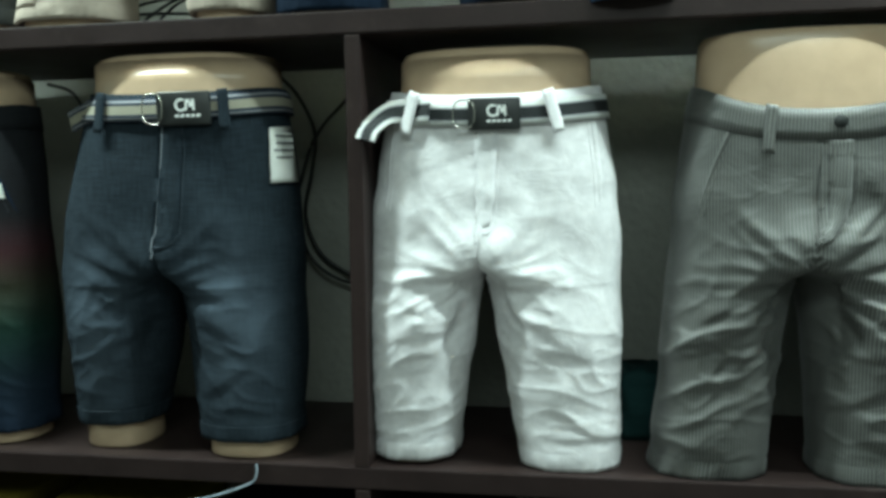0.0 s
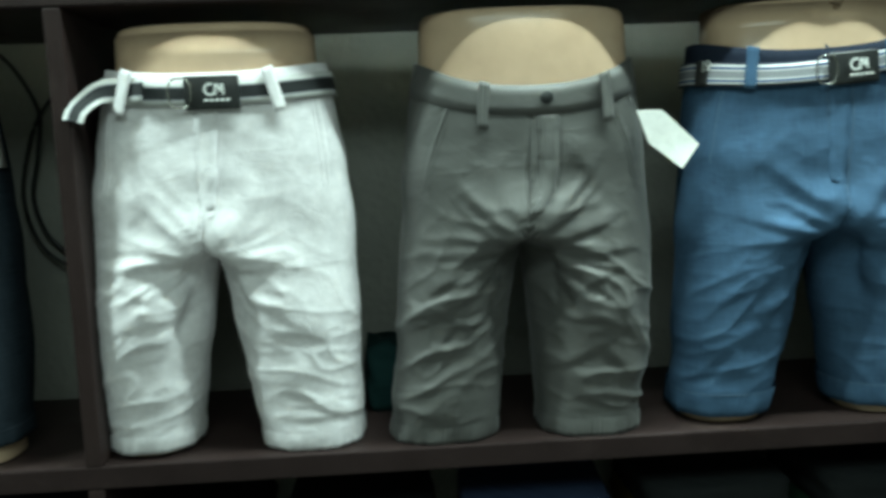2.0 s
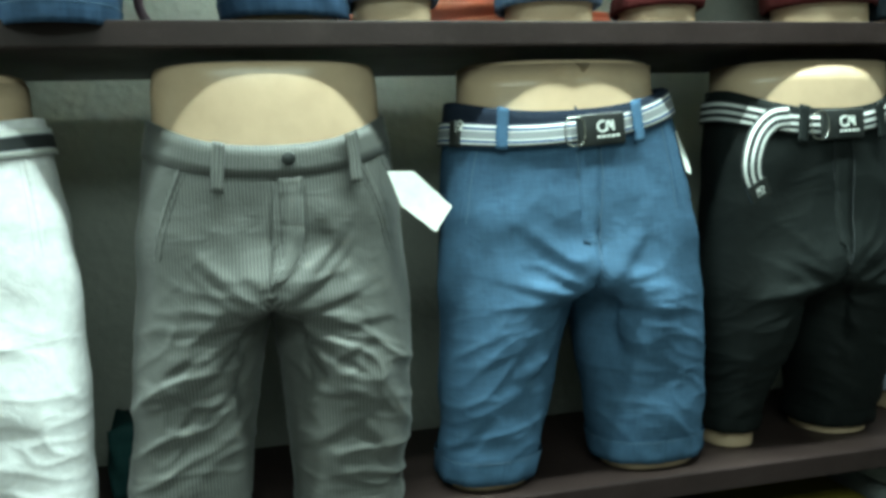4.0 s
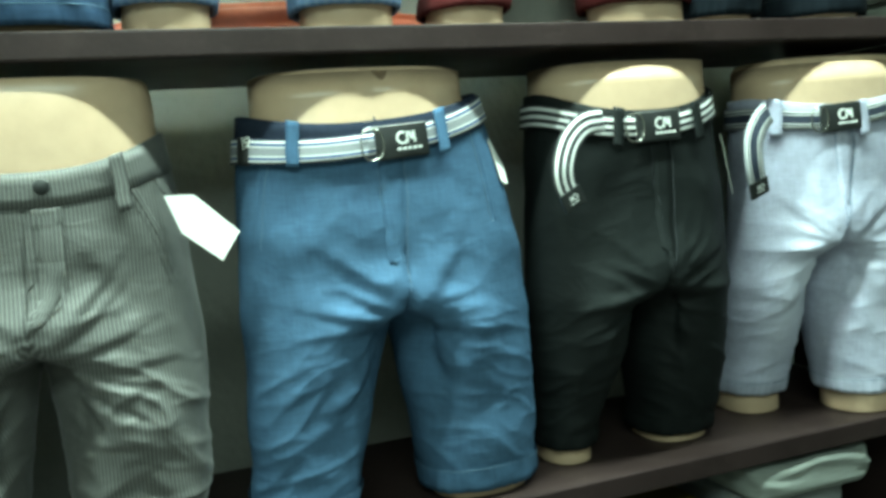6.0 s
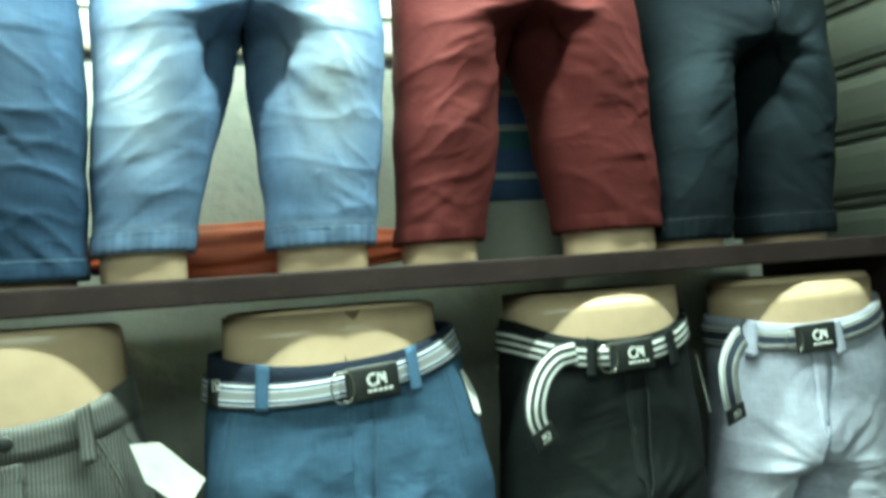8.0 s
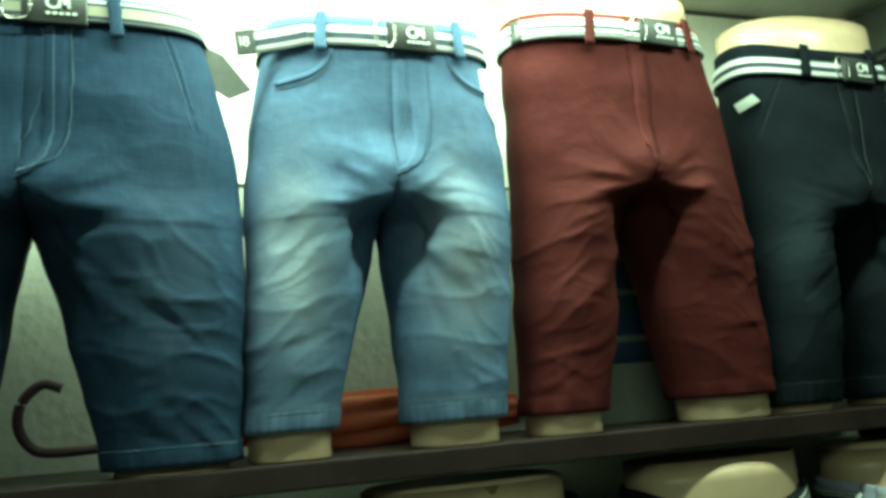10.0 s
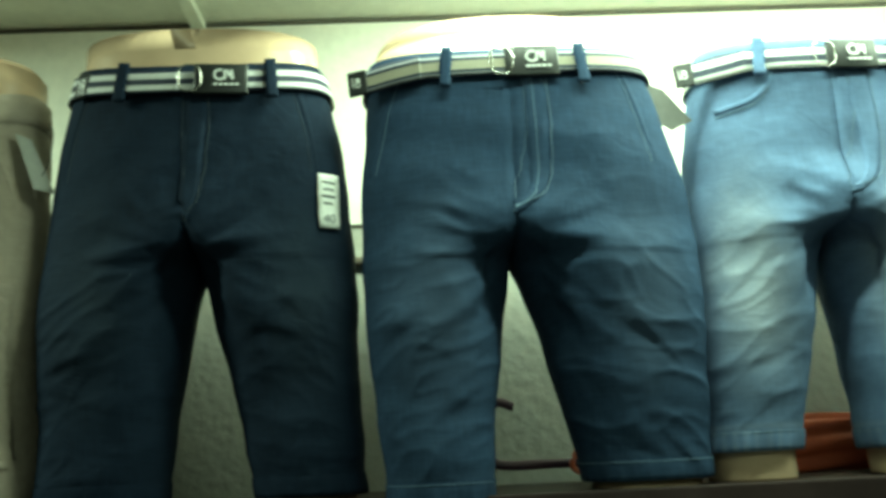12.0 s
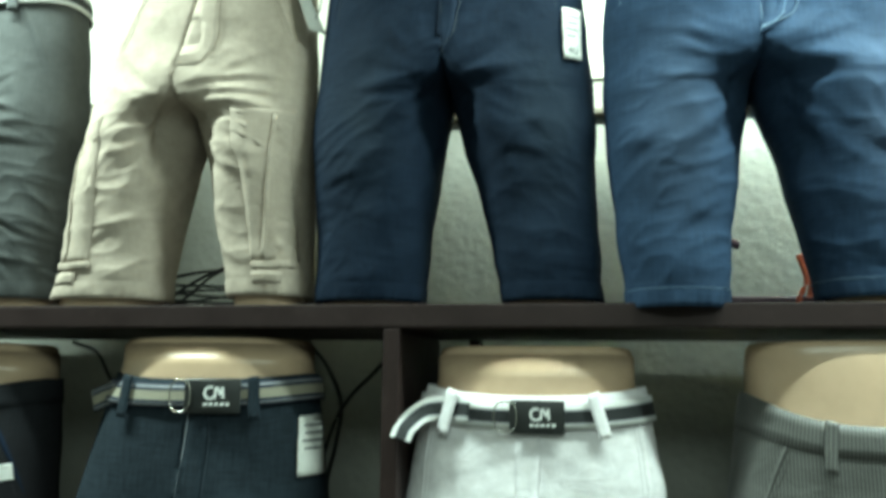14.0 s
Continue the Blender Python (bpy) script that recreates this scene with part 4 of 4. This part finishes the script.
shorts(dn, C_DN, "dark indigo denim shorts with pale fly stitching", loops=(-0.460, -0.242), stitch=T_NAVY, front_stitch=T_PALE, pockets="", hem_wear=0.12)
shorts(wh, C_WH, "white cotton shorts with slant pockets, creased", loops=(0.080, 0.300), loop_slant=0.009, fly_dx=-0.02, stitch=C_WH, pocket_in=0.92)
shorts(gr, C_GR, "shiny grey pinstripe shorts with dark button, no belt", loops=(0.624, 0.812), fly_dx=0.008, button=True, stitch=C_GR, pocket_in=0.74, band_h=0.050, loop_len=0.080)
shorts(bl, C_BL, "mid-blue chambray shorts with turned hems", loops=(1.052, 1.268), stitch=T_BLUE, cuff=True, band_mat=C_NV, loop_mat=C_BL, pocket_in=0.86)
shorts(bk, C_BK, "plain black twill shorts, softly creased", loops=(1.575, 1.725), stitch=T_DARK, pockets="")
shorts(lt, C_LT, "pale washed blue denim shorts with frayed hems", loops=(1.925, 2.082), fly_dx=-0.05, stitch=T_BLUE, hem_wear=0.7, pockets="")
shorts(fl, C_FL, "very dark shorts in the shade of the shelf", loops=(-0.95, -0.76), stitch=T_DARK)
shorts(ug, C_UG, "charcoal grey cotton shorts", loops=(-0.95, -0.75), stitch=T_DARK)
shorts(uk, C_UK, "khaki cotton cargo shorts with sewn knee panels", loops=(-0.465, -0.285), stitch=C_UK, cargo=True, band_h=0.050)
shorts(uy, C_UY, "navy denim shorts with a size label", loops=(-0.040, 0.183), stitch=T_NAVY, pocket_in=0.84)
shorts(ub, C_UB, "blue denim shorts with slant pockets", loops=(0.460, 0.662), fly_dx=0.02, stitch=T_BLUE, hem_wear=0.3, pocket_in=0.82, stitch_r=0.0007, double=True)
shorts(ul, C_UL, "light blue washed denim shorts with curved pockets", loops=(0.964, 1.184), fly_dx=0.024, stitch=T_BLUE, pockets="curved", hem_wear=0.35)
shorts(um, C_UM, "plain maroon cotton shorts, lightly creased", loops=(1.435, 1.640), stitch=C_UM, pockets="")
shorts(un, C_UN, "dark teal denim shorts with turned-up cuffs", loops=(1.90, 2.06), stitch=T_DARK, cuff=True, hem_wear=0.5)

# ---- belts ----
belt(dn, "tan", 1.414, -0.305, "navy and tan striped webbing belt with black buckle", tail=("curl", [(-0.46, 0.012, 1.411), (-0.50, 0.034, 1.406), (-0.53, 0.050, 1.400), (-0.552, 0.057, 1.392)], (-0.4, -0.9, 0)), plate=(0.092, 0.056), slope=0.003)
belt(wh, "white", 1.393, 0.213, "white and black striped webbing belt with black buckle", tail=("curl", [(0.110, -0.006, 1.390), (0.076, 0.020, 1.391), (0.041, 0.014, 1.388), (0.015, -0.004, 1.366), (0.006, -0.012, 1.345)], (-0.35, -0.93, 0.15)))
belt(bl, "bluegrey", 1.405, 1.205, "navy, blue and grey striped webbing belt with black buckle", tail=("flat", 0.990, 0.0, 0.014), slope=0.014)
belt(bk, "black", 1.412, 1.645, "black webbing belt with three white stripes", tail=("hang", [(1.540, -0.010, 1.396), (1.502, -0.020, 1.391), (1.468, -0.034, 1.369), (1.449, -0.042, 1.335), (1.447, -0.043, 1.304), (1.460, -0.040, 1.276)], (0.0, -0.99, 0.1)), slope=0.006)
belt(lt, "light", 1.400, 2.032, "navy and grey striped webbing belt with hanging end", tail=("hang", [(1.878, 0.004, 1.392), (1.858, -0.006, 1.384), (1.834, -0.016, 1.364), (1.822, -0.020, 1.337), (1.824, -0.020, 1.298), (1.836, -0.012, 1.262)], (0.0, -0.99, 0.1)), slope=0.010)
belt(uy, "navywhite", 2.205, 0.112, "navy and white striped webbing belt with black buckle", tail=("flat", -0.112, -0.002))
belt(ub, "tan", 2.190, 0.588, "navy and tan striped webbing belt with black buckle", tail=("hang", [(0.42, -0.040, 2.178), (0.38, -0.026, 2.176), (0.345, -0.012, 2.173), (0.322, -0.006, 2.171)], (-0.3, -0.95, 0)), slope=0.004)
belt(ul, "whitenavy", 2.205, 1.104, "white and navy striped webbing belt with black buckle", tail=("hang", [(0.940, 0.008, 2.197), (0.905, 0.026, 2.195), (0.872, 0.038, 2.192), (0.848, 0.044, 2.190)], (-0.3, -0.95, 0)))
belt(um, "thin", 2.248, 1.570, "white webbing belt with thin dark lines", tail=("flat", 1.324, 0.0))
belt(un, "navywhite", 2.215, 2.020, "navy and white striped webbing belt")
belt(ug, "white", 2.145, -0.84, "grey and white webbing belt")


# ---- paper labels and hang tags ----
def sticker(sh, x, z0, z1, width, label, bars=4, number=None):
    """A paper label laid on the cloth, with bars for its small print."""
    ob = thing("size_label", (x, sh.yc - sh.depth, z1), label, "label", "paper labels on the shorts")
    made = [strip("paper", sh, [(x, z0), (x + 0.002, (z0 + z1) / 2), (x + 0.004, z1)], width, 0.0065, 0.0012, M_PAPER, ob, n=12)]
    for k in range(bars):
        z = z0 + (z1 - z0) * (0.16 + 0.13 * k)
        w = width * (0.62, 0.5, 0.66, 0.45, 0.6)[k % 5]
        made.append(strip("print_bar", sh, [(x - w / 2 + 0.001, z), (x + 0.001, z), (x + w / 2 + 0.001, z)], (z0 - z1) * 0.035, 0.0072, 0.0005, M_PRINT, ob, n=5))
    for o in made:
        shift_to(o, ob)
    if number:
        font = bpy.data.curves.new("number", "FONT")
        font.body, font.size, font.extrude, font.align_x = number, 0.021, 0.0002, "CENTER"
        tmp = new("number", font)
        me = bpy.data.meshes.new_from_object(tmp.evaluated_get(bpy.context.evaluated_depsgraph_get()))
        bpy.data.objects.remove(tmp)
        me.transform(front_frame(sh, x + 0.003, z1 + 0.008, 0.0076) @ pose(0, 0, 0, 90, 0, 0))
        me.materials.clear()
        me.materials.append(M_PRINT)
        n = new("number", me)
        n.parent = ob
        shift_to(n, ob)
    return ob


def hang_tag(corners, material, label, string=None, thick=0.0012):
    """A card tag from its corners, with an eyelet, on a thin string."""
    c = np.array(corners, float)
    mid = c.mean(0)
    ob = thing("hang_tag", tuple(mid), label, "tag", "tags on the shorts")
    bm = bmesh.new()
    n = Vector(np.cross(c[1] - c[0], c[2] - c[0])).normalized()
    if n.y > 0:
        n = -n
    vs = [bm.verts.new(Vector(p - mid)) for p in c]
    f = bm.faces.new(vs)
    ext = bmesh.ops.extrude_face_region(bm, geom=[f])
    for v in ext["geom"]:
        if isinstance(v, bmesh.types.BMVert):
            v.co += n * thick
    bmesh.ops.recalc_face_normals(bm, faces=bm.faces)
    part("card", bm, material, ob)
    if string:
        pts = smooth_path([np.array(p) - mid for p in string], 24)
        v, f = tube(pts, 0.0010, 6)
        mesh_ob("string", v, f, M_CABLE, ob, "thin dark string")
    return ob


sticker(dn, -0.165, 1.374, 1.280, 0.030, "white paper size label with small print on dark denim")
sticker(uy, 0.266, 2.042, 1.954, 0.028, "white paper size label printed with the size", 4, "40")
sticker(fl, -0.700, 1.285, 1.258, 0.034, "small pale paper label on very dark shorts", 1)
hang_tag([(0.869, 0.030, 1.332), (0.908, 0.022, 1.331), (0.964, 0.012, 1.275), (0.937, 0.012, 1.237), (0.887, 0.024, 1.279)], M_PAPER, "blank white card tag with cut corners", [(0.862, 0.045, 1.36), (0.866, 0.034, 1.342), (0.876, 0.030, 1.328)])
hang_tag([(0.778, 0.050, 2.186), (0.815, 0.052, 2.170), (0.858, 0.056, 2.116), (0.822, 0.052, 2.098), (0.795, 0.050, 2.115)], M_DARKTAG, "dark grey card tag behind the hip of blue denim shorts")
hang_tag([(1.222, 0.040, 2.165), (1.255, 0.045, 2.170), (1.276, 0.05, 2.123), (1.256, 0.045, 2.075), (1.243, 0.040, 2.100)], M_PAPER, "white card tag at the pocket of light denim shorts")
hang_tag([(1.364, 0.050, 1.380), (1.374, 0.07, 1.380), (1.396, 0.07, 1.335), (1.394, 0.055, 1.306), (1.382, 0.05, 1.312)], M_PAPER, "thin white tag at the hip of blue shorts")
hang_tag([(1.813, 0.055, 1.362), (1.823, 0.07, 1.360), (1.846, 0.07, 1.257), (1.834, 0.055, 1.254)], M_GREYTAG, "narrow grey tag at the hip of black shorts")
hang_tag([(2.232, 0.040, 1.345), (2.262, 0.060, 1.350), (2.300, 0.07, 1.268), (2.264, 0.045, 1.262)], M_PAPER, "white folded tag at the hip of pale denim shorts")
hang_tag([(-0.214, 0.035, 2.126), (-0.196, 0.050, 2.121), (-0.158, 0.060, 2.033), (-0.182, 0.040, 2.036)], M_GREYTAG, "grey card tag on a black string beside khaki shorts", [(-0.190, 0.09, 2.165), (-0.172, 0.07, 2.14), (-0.170, 0.06, 2.09), (-0.175, 0.05, 2.06)])
hang_tag([(1.765, 0.060, 2.135), (1.800, 0.045, 2.154), (1.812, 0.040, 2.138), (1.775, 0.060, 2.119)], M_GREYTAG, "small grey tag at the hip of dark teal shorts")

# ---- the wall, ceiling and shutter ----
M_SEAM = painted("dark_joint", (0.10, 0.09, 0.07), 0.8, 0.3, 20, 80)
M_RAIL = painted("rusty_pipe", (0.16, 0.13, 0.10), 0.6, 0.4, 18, 120, 0.0008, (0.30, 0.26, 0.20), 0.5)
v, f = tube(smooth_path([(-2.4, WALL_Y - 0.008, 1.992), (0.2, WALL_Y - 0.010, 1.996), (1.0, WALL_Y - 0.009, 1.990), (2.4, WALL_Y - 0.008, 1.988)], 40), 0.009, 10)
tagged(mesh_ob("wall_conduit", v, f, M_RAIL), "thin rusty conduit run along the plaster wall", "pipe")
structure("wall_panel", box_bm((-2.49, WALL_Y - 0.006, 2.074), (2.40, WALL_Y - 0.0005, CEIL_Z - 0.011), 0.001), M_PANEL, "smooth cream board over the plaster up to the ceiling", "wall")
structure("wall_joint", box_bm((-2.5, WALL_Y - 0.003, 2.068), (2.4, WALL_Y - 0.0004, 2.073), 0), M_SEAM, "dark horizontal joint in the wall plaster", "trim")
structure("ceiling_batten", box_bm((-0.060, -3.1, CEIL_Z - 0.018), (-0.030, WALL_Y - 0.008, CEIL_Z - 0.0005), 0.003), M_CEIL, "off-white batten across the ceiling boards", "trim")
structure("ceiling_trim", box_bm((-2.5, WALL_Y - 0.007, CEIL_Z - 0.010), (2.4, WALL_Y - 0.0005, CEIL_Z - 0.001), 0.002), M_SEAM, "thin dark shadow joint between wall and ceiling", "trim")


def shutter_slat():
    bm = bmesh.new()
    prof = [(0.0, -0.072), (0.010, -0.070), (0.012, -0.062), (0.004, -0.056), (0.004, -0.052), (0.014, -0.046), (0.018, -0.030), (0.019, 0.0), (0.017, 0.040), (0.012, 0.060), (0.003, 0.068), (0.0, 0.073), (-0.004, 0.073), (-0.004, -0.072)]
    ends = []
    for y in (-1.2, WALL_Y - 0.002):
        ends.append([bm.verts.new((-x, y, z)) for x, z in prof])
    for i in range(len(prof)):
        j = (i + 1) % len(prof)
        bm.faces.new((ends[0][i], ends[0][j], ends[1][j], ends[1][i]))
    bm.faces.new(ends[0])
    bm.faces.new(ends[1][::-1])
    bmesh.ops.recalc_face_normals(bm, faces=bm.faces)
    return bm


shutter = tagged(new("roller_shutter"), "grey steel roller shutter with horizontal slats at the end of the rack", "shutter", kind="structure")
shutter.location = (SIDE_X, 0, 0)
first = part("slat", shutter_slat(), M_SHUTTER, shutter)
first.location.z = 0.08
for k in range(1, 17):
    o = new("slat", first.data)
    o.parent = shutter
    o.location.z = 0.08 + 0.147 * k

# ---- behind the upper row ----
M_UMB = painted("umbrella_red_nylon", (0.60, 0.12, 0.055), 0.5, 0.2, 8, 70, 0.0008)
M_PURPLE = painted("umbrella_handle_purple", (0.075, 0.030, 0.055), 0.35, 0.2, 20, 90, 0.0002)
umb = thing("umbrella", (0.85, 0.32, SHELF_UP), "closed red umbrella with purple hooked handle lying on the shelf", "umbrella")
hook = smooth_path([(-0.285, 0, 0.138), (-0.315, 0, 0.146), (-0.344, 0, 0.119), (-0.349, 0, 0.081), (-0.330, 0, 0.047), (-0.298, 0, 0.036), (-0.20, 0, 0.036), (-0.02, 0, 0.030)], 60)
v, f = tube(hook, 0.0085, 12)
mesh_ob("handle", v, f, M_PURPLE, umb, "dark purple hooked handle")
NS, NA = 60, 72
s = np.linspace(0, 1, NS)
a = np.linspace(0, 2 * np.pi, NA, endpoint=False)
S, A = np.meshgrid(s, a, indexing="ij")
rad = 0.012 + 0.050 * np.sin(np.clip(S * 1.25, 0, 1) * np.pi / 2) * (1 - 0.75 * np.clip((S - 0.35) / 0.65, 0, 1))
rad = rad * (1 + 0.22 * np.abs(np.sin(4 * A + 3 * S)) + 0.04 * np.sin(9 * A + 20 * S))
pts = np.stack([-0.06 + 0.58 * S, 0.62 * rad * np.cos(A), np.maximum(0.0015, 0.046 + rad * np.sin(A))], -1).reshape(-1, 3)
mesh_ob("canopy", pts, grid_faces(NS, NA, 0, True) + [tuple(range(NA)), tuple((NS - 1) * NA + k for k in range(NA))[::-1]], M_UMB, umb, "pleated red-orange cloth")
v, f = tube(smooth_path([(-0.17, -0.012, 0.04), (-0.165, -0.02, 0.085), (-0.185, -0.014, 0.115), (-0.175, -0.02, 0.07), (-0.19, -0.02, 0.03), (-0.16, -0.02, 0.012)], 40), 0.005, 8)
mesh_ob("strap", v, f, M_UMB, umb, "red loop strap")

M_STRIPE = webbing("striped_blue_cloth", [(0, (0.05, 0.10, 0.22)), (0.10, (0.30, 0.36, 0.38)), (0.13, (0.04, 0.08, 0.20)), (0.24, (0.03, 0.11, 0.13)), (0.33, (0.28, 0.34, 0.34)), (0.36, (0.04, 0.10, 0.26)), (0.50, (0.25, 0.30, 0.36)), (0.53, (0.03, 0.10, 0.16)), (0.66, (0.30, 0.36, 0.38)), (0.69, (0.05, 0.12, 0.30)), (0.84, (0.28, 0.33, 0.36)), (0.87, (0.05, 0.10, 0.24))])
M_CARTON = painted("grey_carton", (0.30, 0.30, 0.27), 0.7, 0.15, 6, 60)
part_box = part("cardboard_box", box_bm((-0.15, -0.05, 0), (0.15, 0.05, 0.115), 0.004), M_CARTON)
part_box.location = (1.62, 0.30, SHELF_UP + 0.0005)
tagged(part_box, "pale grey cardboard box under a folded striped cloth", "box")


def soft_block(name, size, material, label, category, at, seed=0, group="", rz=0, uv_v=True, droop=0.006):
    """Folded cloth: a rounded, slightly sagging block with layered edges."""
    nx, nz = 26, 9
    lx, ly, lz = size
    rng = random.Random(seed)
    ph = [rng.uniform(0, 6.28) for _ in range(6)]
    a = np.linspace(0, 2 * np.pi, 4 * nx, endpoint=False)
    rows, uvs = [], []
    for k in range(nz + 2):
        u = np.clip((k - 1) / (nz - 1), 0, 1)
        inset = 0.55 if k in (0, nz + 1) else 1 - 0.05 * (2 * u - 1) ** 4 - 0.012 * math.cos(u * 31 + ph[0])
        c, s_ = np.cos(a), np.sin(a)
        e = 0.32
        x = lx / 2 * np.sign(c) * np.abs(c) ** e * inset
        y = ly / 2 * np.sign(s_) * np.abs(s_) ** e * inset
        z = lz * u + (droop * np.sin(9 * x / lx + ph[1]) * np.cos(7 * y / ly + ph[2]) if u > 0.5 else 0)
        wob = 0.0025 * np.sin(5 * a + 9 * u + ph[3])
        rows.append(np.stack([x + wob * c, y + wob * s_, z + 0 * a], -1))
        uvs.append(np.stack([x + y, np.full_like(a, u)], -1))
    n = 4 * nx
    v = np.vstack(rows)
    f = grid_faces(nz + 2, n, 0, True) + [tuple(range(n))[::-1], tuple((nz + 1) * n + k for k in range(n))]
    ob = mesh_ob(name, v, f, material, None, "", np.vstack(uvs))
    ob.location, ob.rotation_euler.z = at, rz
    return tagged(ob, label, category, group)


soft_block("folded_cloth", (0.30, 0.09, 0.40), M_STRIPE, "blue and pale striped cloth folded on a box", "cloth", (1.63, 0.30, SHELF_UP + 0.117), 5)

# black cable: coil on the upper shelf and loops down the lower wall
coil = thing("cable_coil", (-0.46, 0.3, SHELF_UP), "loose coil of thin black cable on the shelf", "cable")
rng = random.Random(7)
pts = []
for k in range(0, 150):
    t = k / 149 * 2 * math.pi * 5
    pts.append((0.13 * math.cos(t) * (1 + 0.15 * math.sin(t * 0.37)) + 0.02 * math.sin(t * 0.7), 0.07 * math.sin(t), 0.008 + 0.055 * (0.5 + 0.5 * math.sin(t * 0.83 + 1)) + 0.06 * (k / 149) * (0.5 + 0.5 * math.cos(t))))
v, f = tube(np.array(pts), 0.0032, 7)
mesh_ob("cord", v, f, M_CABLE, coil)
v, f = tube(smooth_path([(-0.185, -0.02, 0.004), (-0.05, -0.05, 0.03), (0.02, -0.03, 0.09), (0.10, 0.04, 0.14), (0.16, 0.12, 0.16)], 40), 0.003, 7)
mesh_ob("cord_end", v, f, M_CABLE, coil)


def hung_cable(points, r, label):
    v, f = tube(smooth_path(points, 70), r, 8)
    return tagged(mesh_ob("wall_cable", v, f, M_CABLE), label, "cable", "cables on the wall")


Yc = WALL_Y - 0.02
hung_cable([(-0.30, Yc, 1.512), (-0.257, Yc, 1.465), (-0.222, Yc, 1.385), (-0.232, Yc, 1.30), (-0.248, Yc, 1.212), (-0.217, Yc, 1.127), (-0.140, Yc, 1.075), (-0.05, Yc, 1.05)], 0.0045, "black cable hanging in a loop on the lower wall")
hung_cable([(-0.06, Yc - 0.012, 1.512), (-0.10, Yc - 0.012, 1.50), (-0.152, Yc - 0.012, 1.448), (-0.203, Yc - 0.012, 1.396), (-0.238, Yc - 0.012, 1.33), (-0.262, Yc - 0.012, 1.22), (-0.235, Yc - 0.012, 1.12), (-0.17, Yc - 0.012, 1.07), (-0.09, Yc - 0.012, 1.06)], 0.004, "black cable crossing another on the lower wall")
hung_cable([(-0.85, Yc, 1.512), (-0.79, Yc, 1.49), (-0.75, Yc, 1.43), (-0.70, Yc, 1.38)], 0.004, "short black cable under the upper shelf")

# ---- folded clothes on the bottom shelf ----
CLOTHS = [cloth("folded_" + n, c, 0.85, 0.8) for n, c in (("yellow", (0.13, 0.10, 0.015)), ("green", (0.015, 0.045, 0.025)), ("black", (0.015, 0.017, 0.018)), ("grey", (0.20, 0.21, 0.21)), ("navy", (0.02, 0.03, 0.06)), ("teal", (0.012, 0.036, 0.036)), ("pale", (0.20, 0.215, 0.20)))]
NAMES = ["mustard yellow", "dark green", "black", "pale grey", "navy blue", "dark teal"]
order = [0, 4, 2, 5, 2, 4, 1, 3, 0, 2, 3, 1]
rng = random.Random(12)
for col in range(11):
    x = -1.15 + 0.31 * col
    z = 0.4205
    top_kind = (2, 0, 0, 4, 2, 2, 4, 2, 2, 0, 3)[col]
    for lay in range(4):
        kind = top_kind if lay == 3 else rng.choice(order)
        h = rng.uniform(0.055, 0.075)
        soft_block("folded_garment", (0.26, 0.30, h), CLOTHS[kind], f"{NAMES[kind]} garment folded in a stack on the bottom shelf", "clothes", (x + rng.uniform(-0.008, 0.008), 0.19 + rng.uniform(-0.015, 0.015), z), col * 10 + lay, "folded garments on the bottom shelf", rng.uniform(-0.05, 0.05), droop=0.0)
        z += h + 0.0012

soft_block("plastic_bag", (0.29, 0.27, 0.062), CLOTHS[6], "pale grey crumpled plastic bag on folded clothes", "bag", (1.96, 0.135, z + 0.003), 91, droop=0.010)
soft_block("plastic_bag", (0.09, 0.14, 0.12), CLOTHS[5], "dark teal plastic bag on the lower shelf", "bag", (0.455, 0.27, SHELF_LOW + 0.0005), 77, droop=0.01)
v, f = tube(smooth_path([(-0.198, -0.002, 0.806), (-0.197, -0.006, 0.788), (-0.210, -0.007, 0.772), (-0.275, -0.009, 0.748), (-0.33, -0.006, 0.735)], 30), 0.0016, 6)
tagged(mesh_ob("loose_thread", v, f, painted("thread_pale_blue", (0.30, 0.36, 0.42), 0.8)), "pale blue loose thread hanging over the shelf edge", "thread")
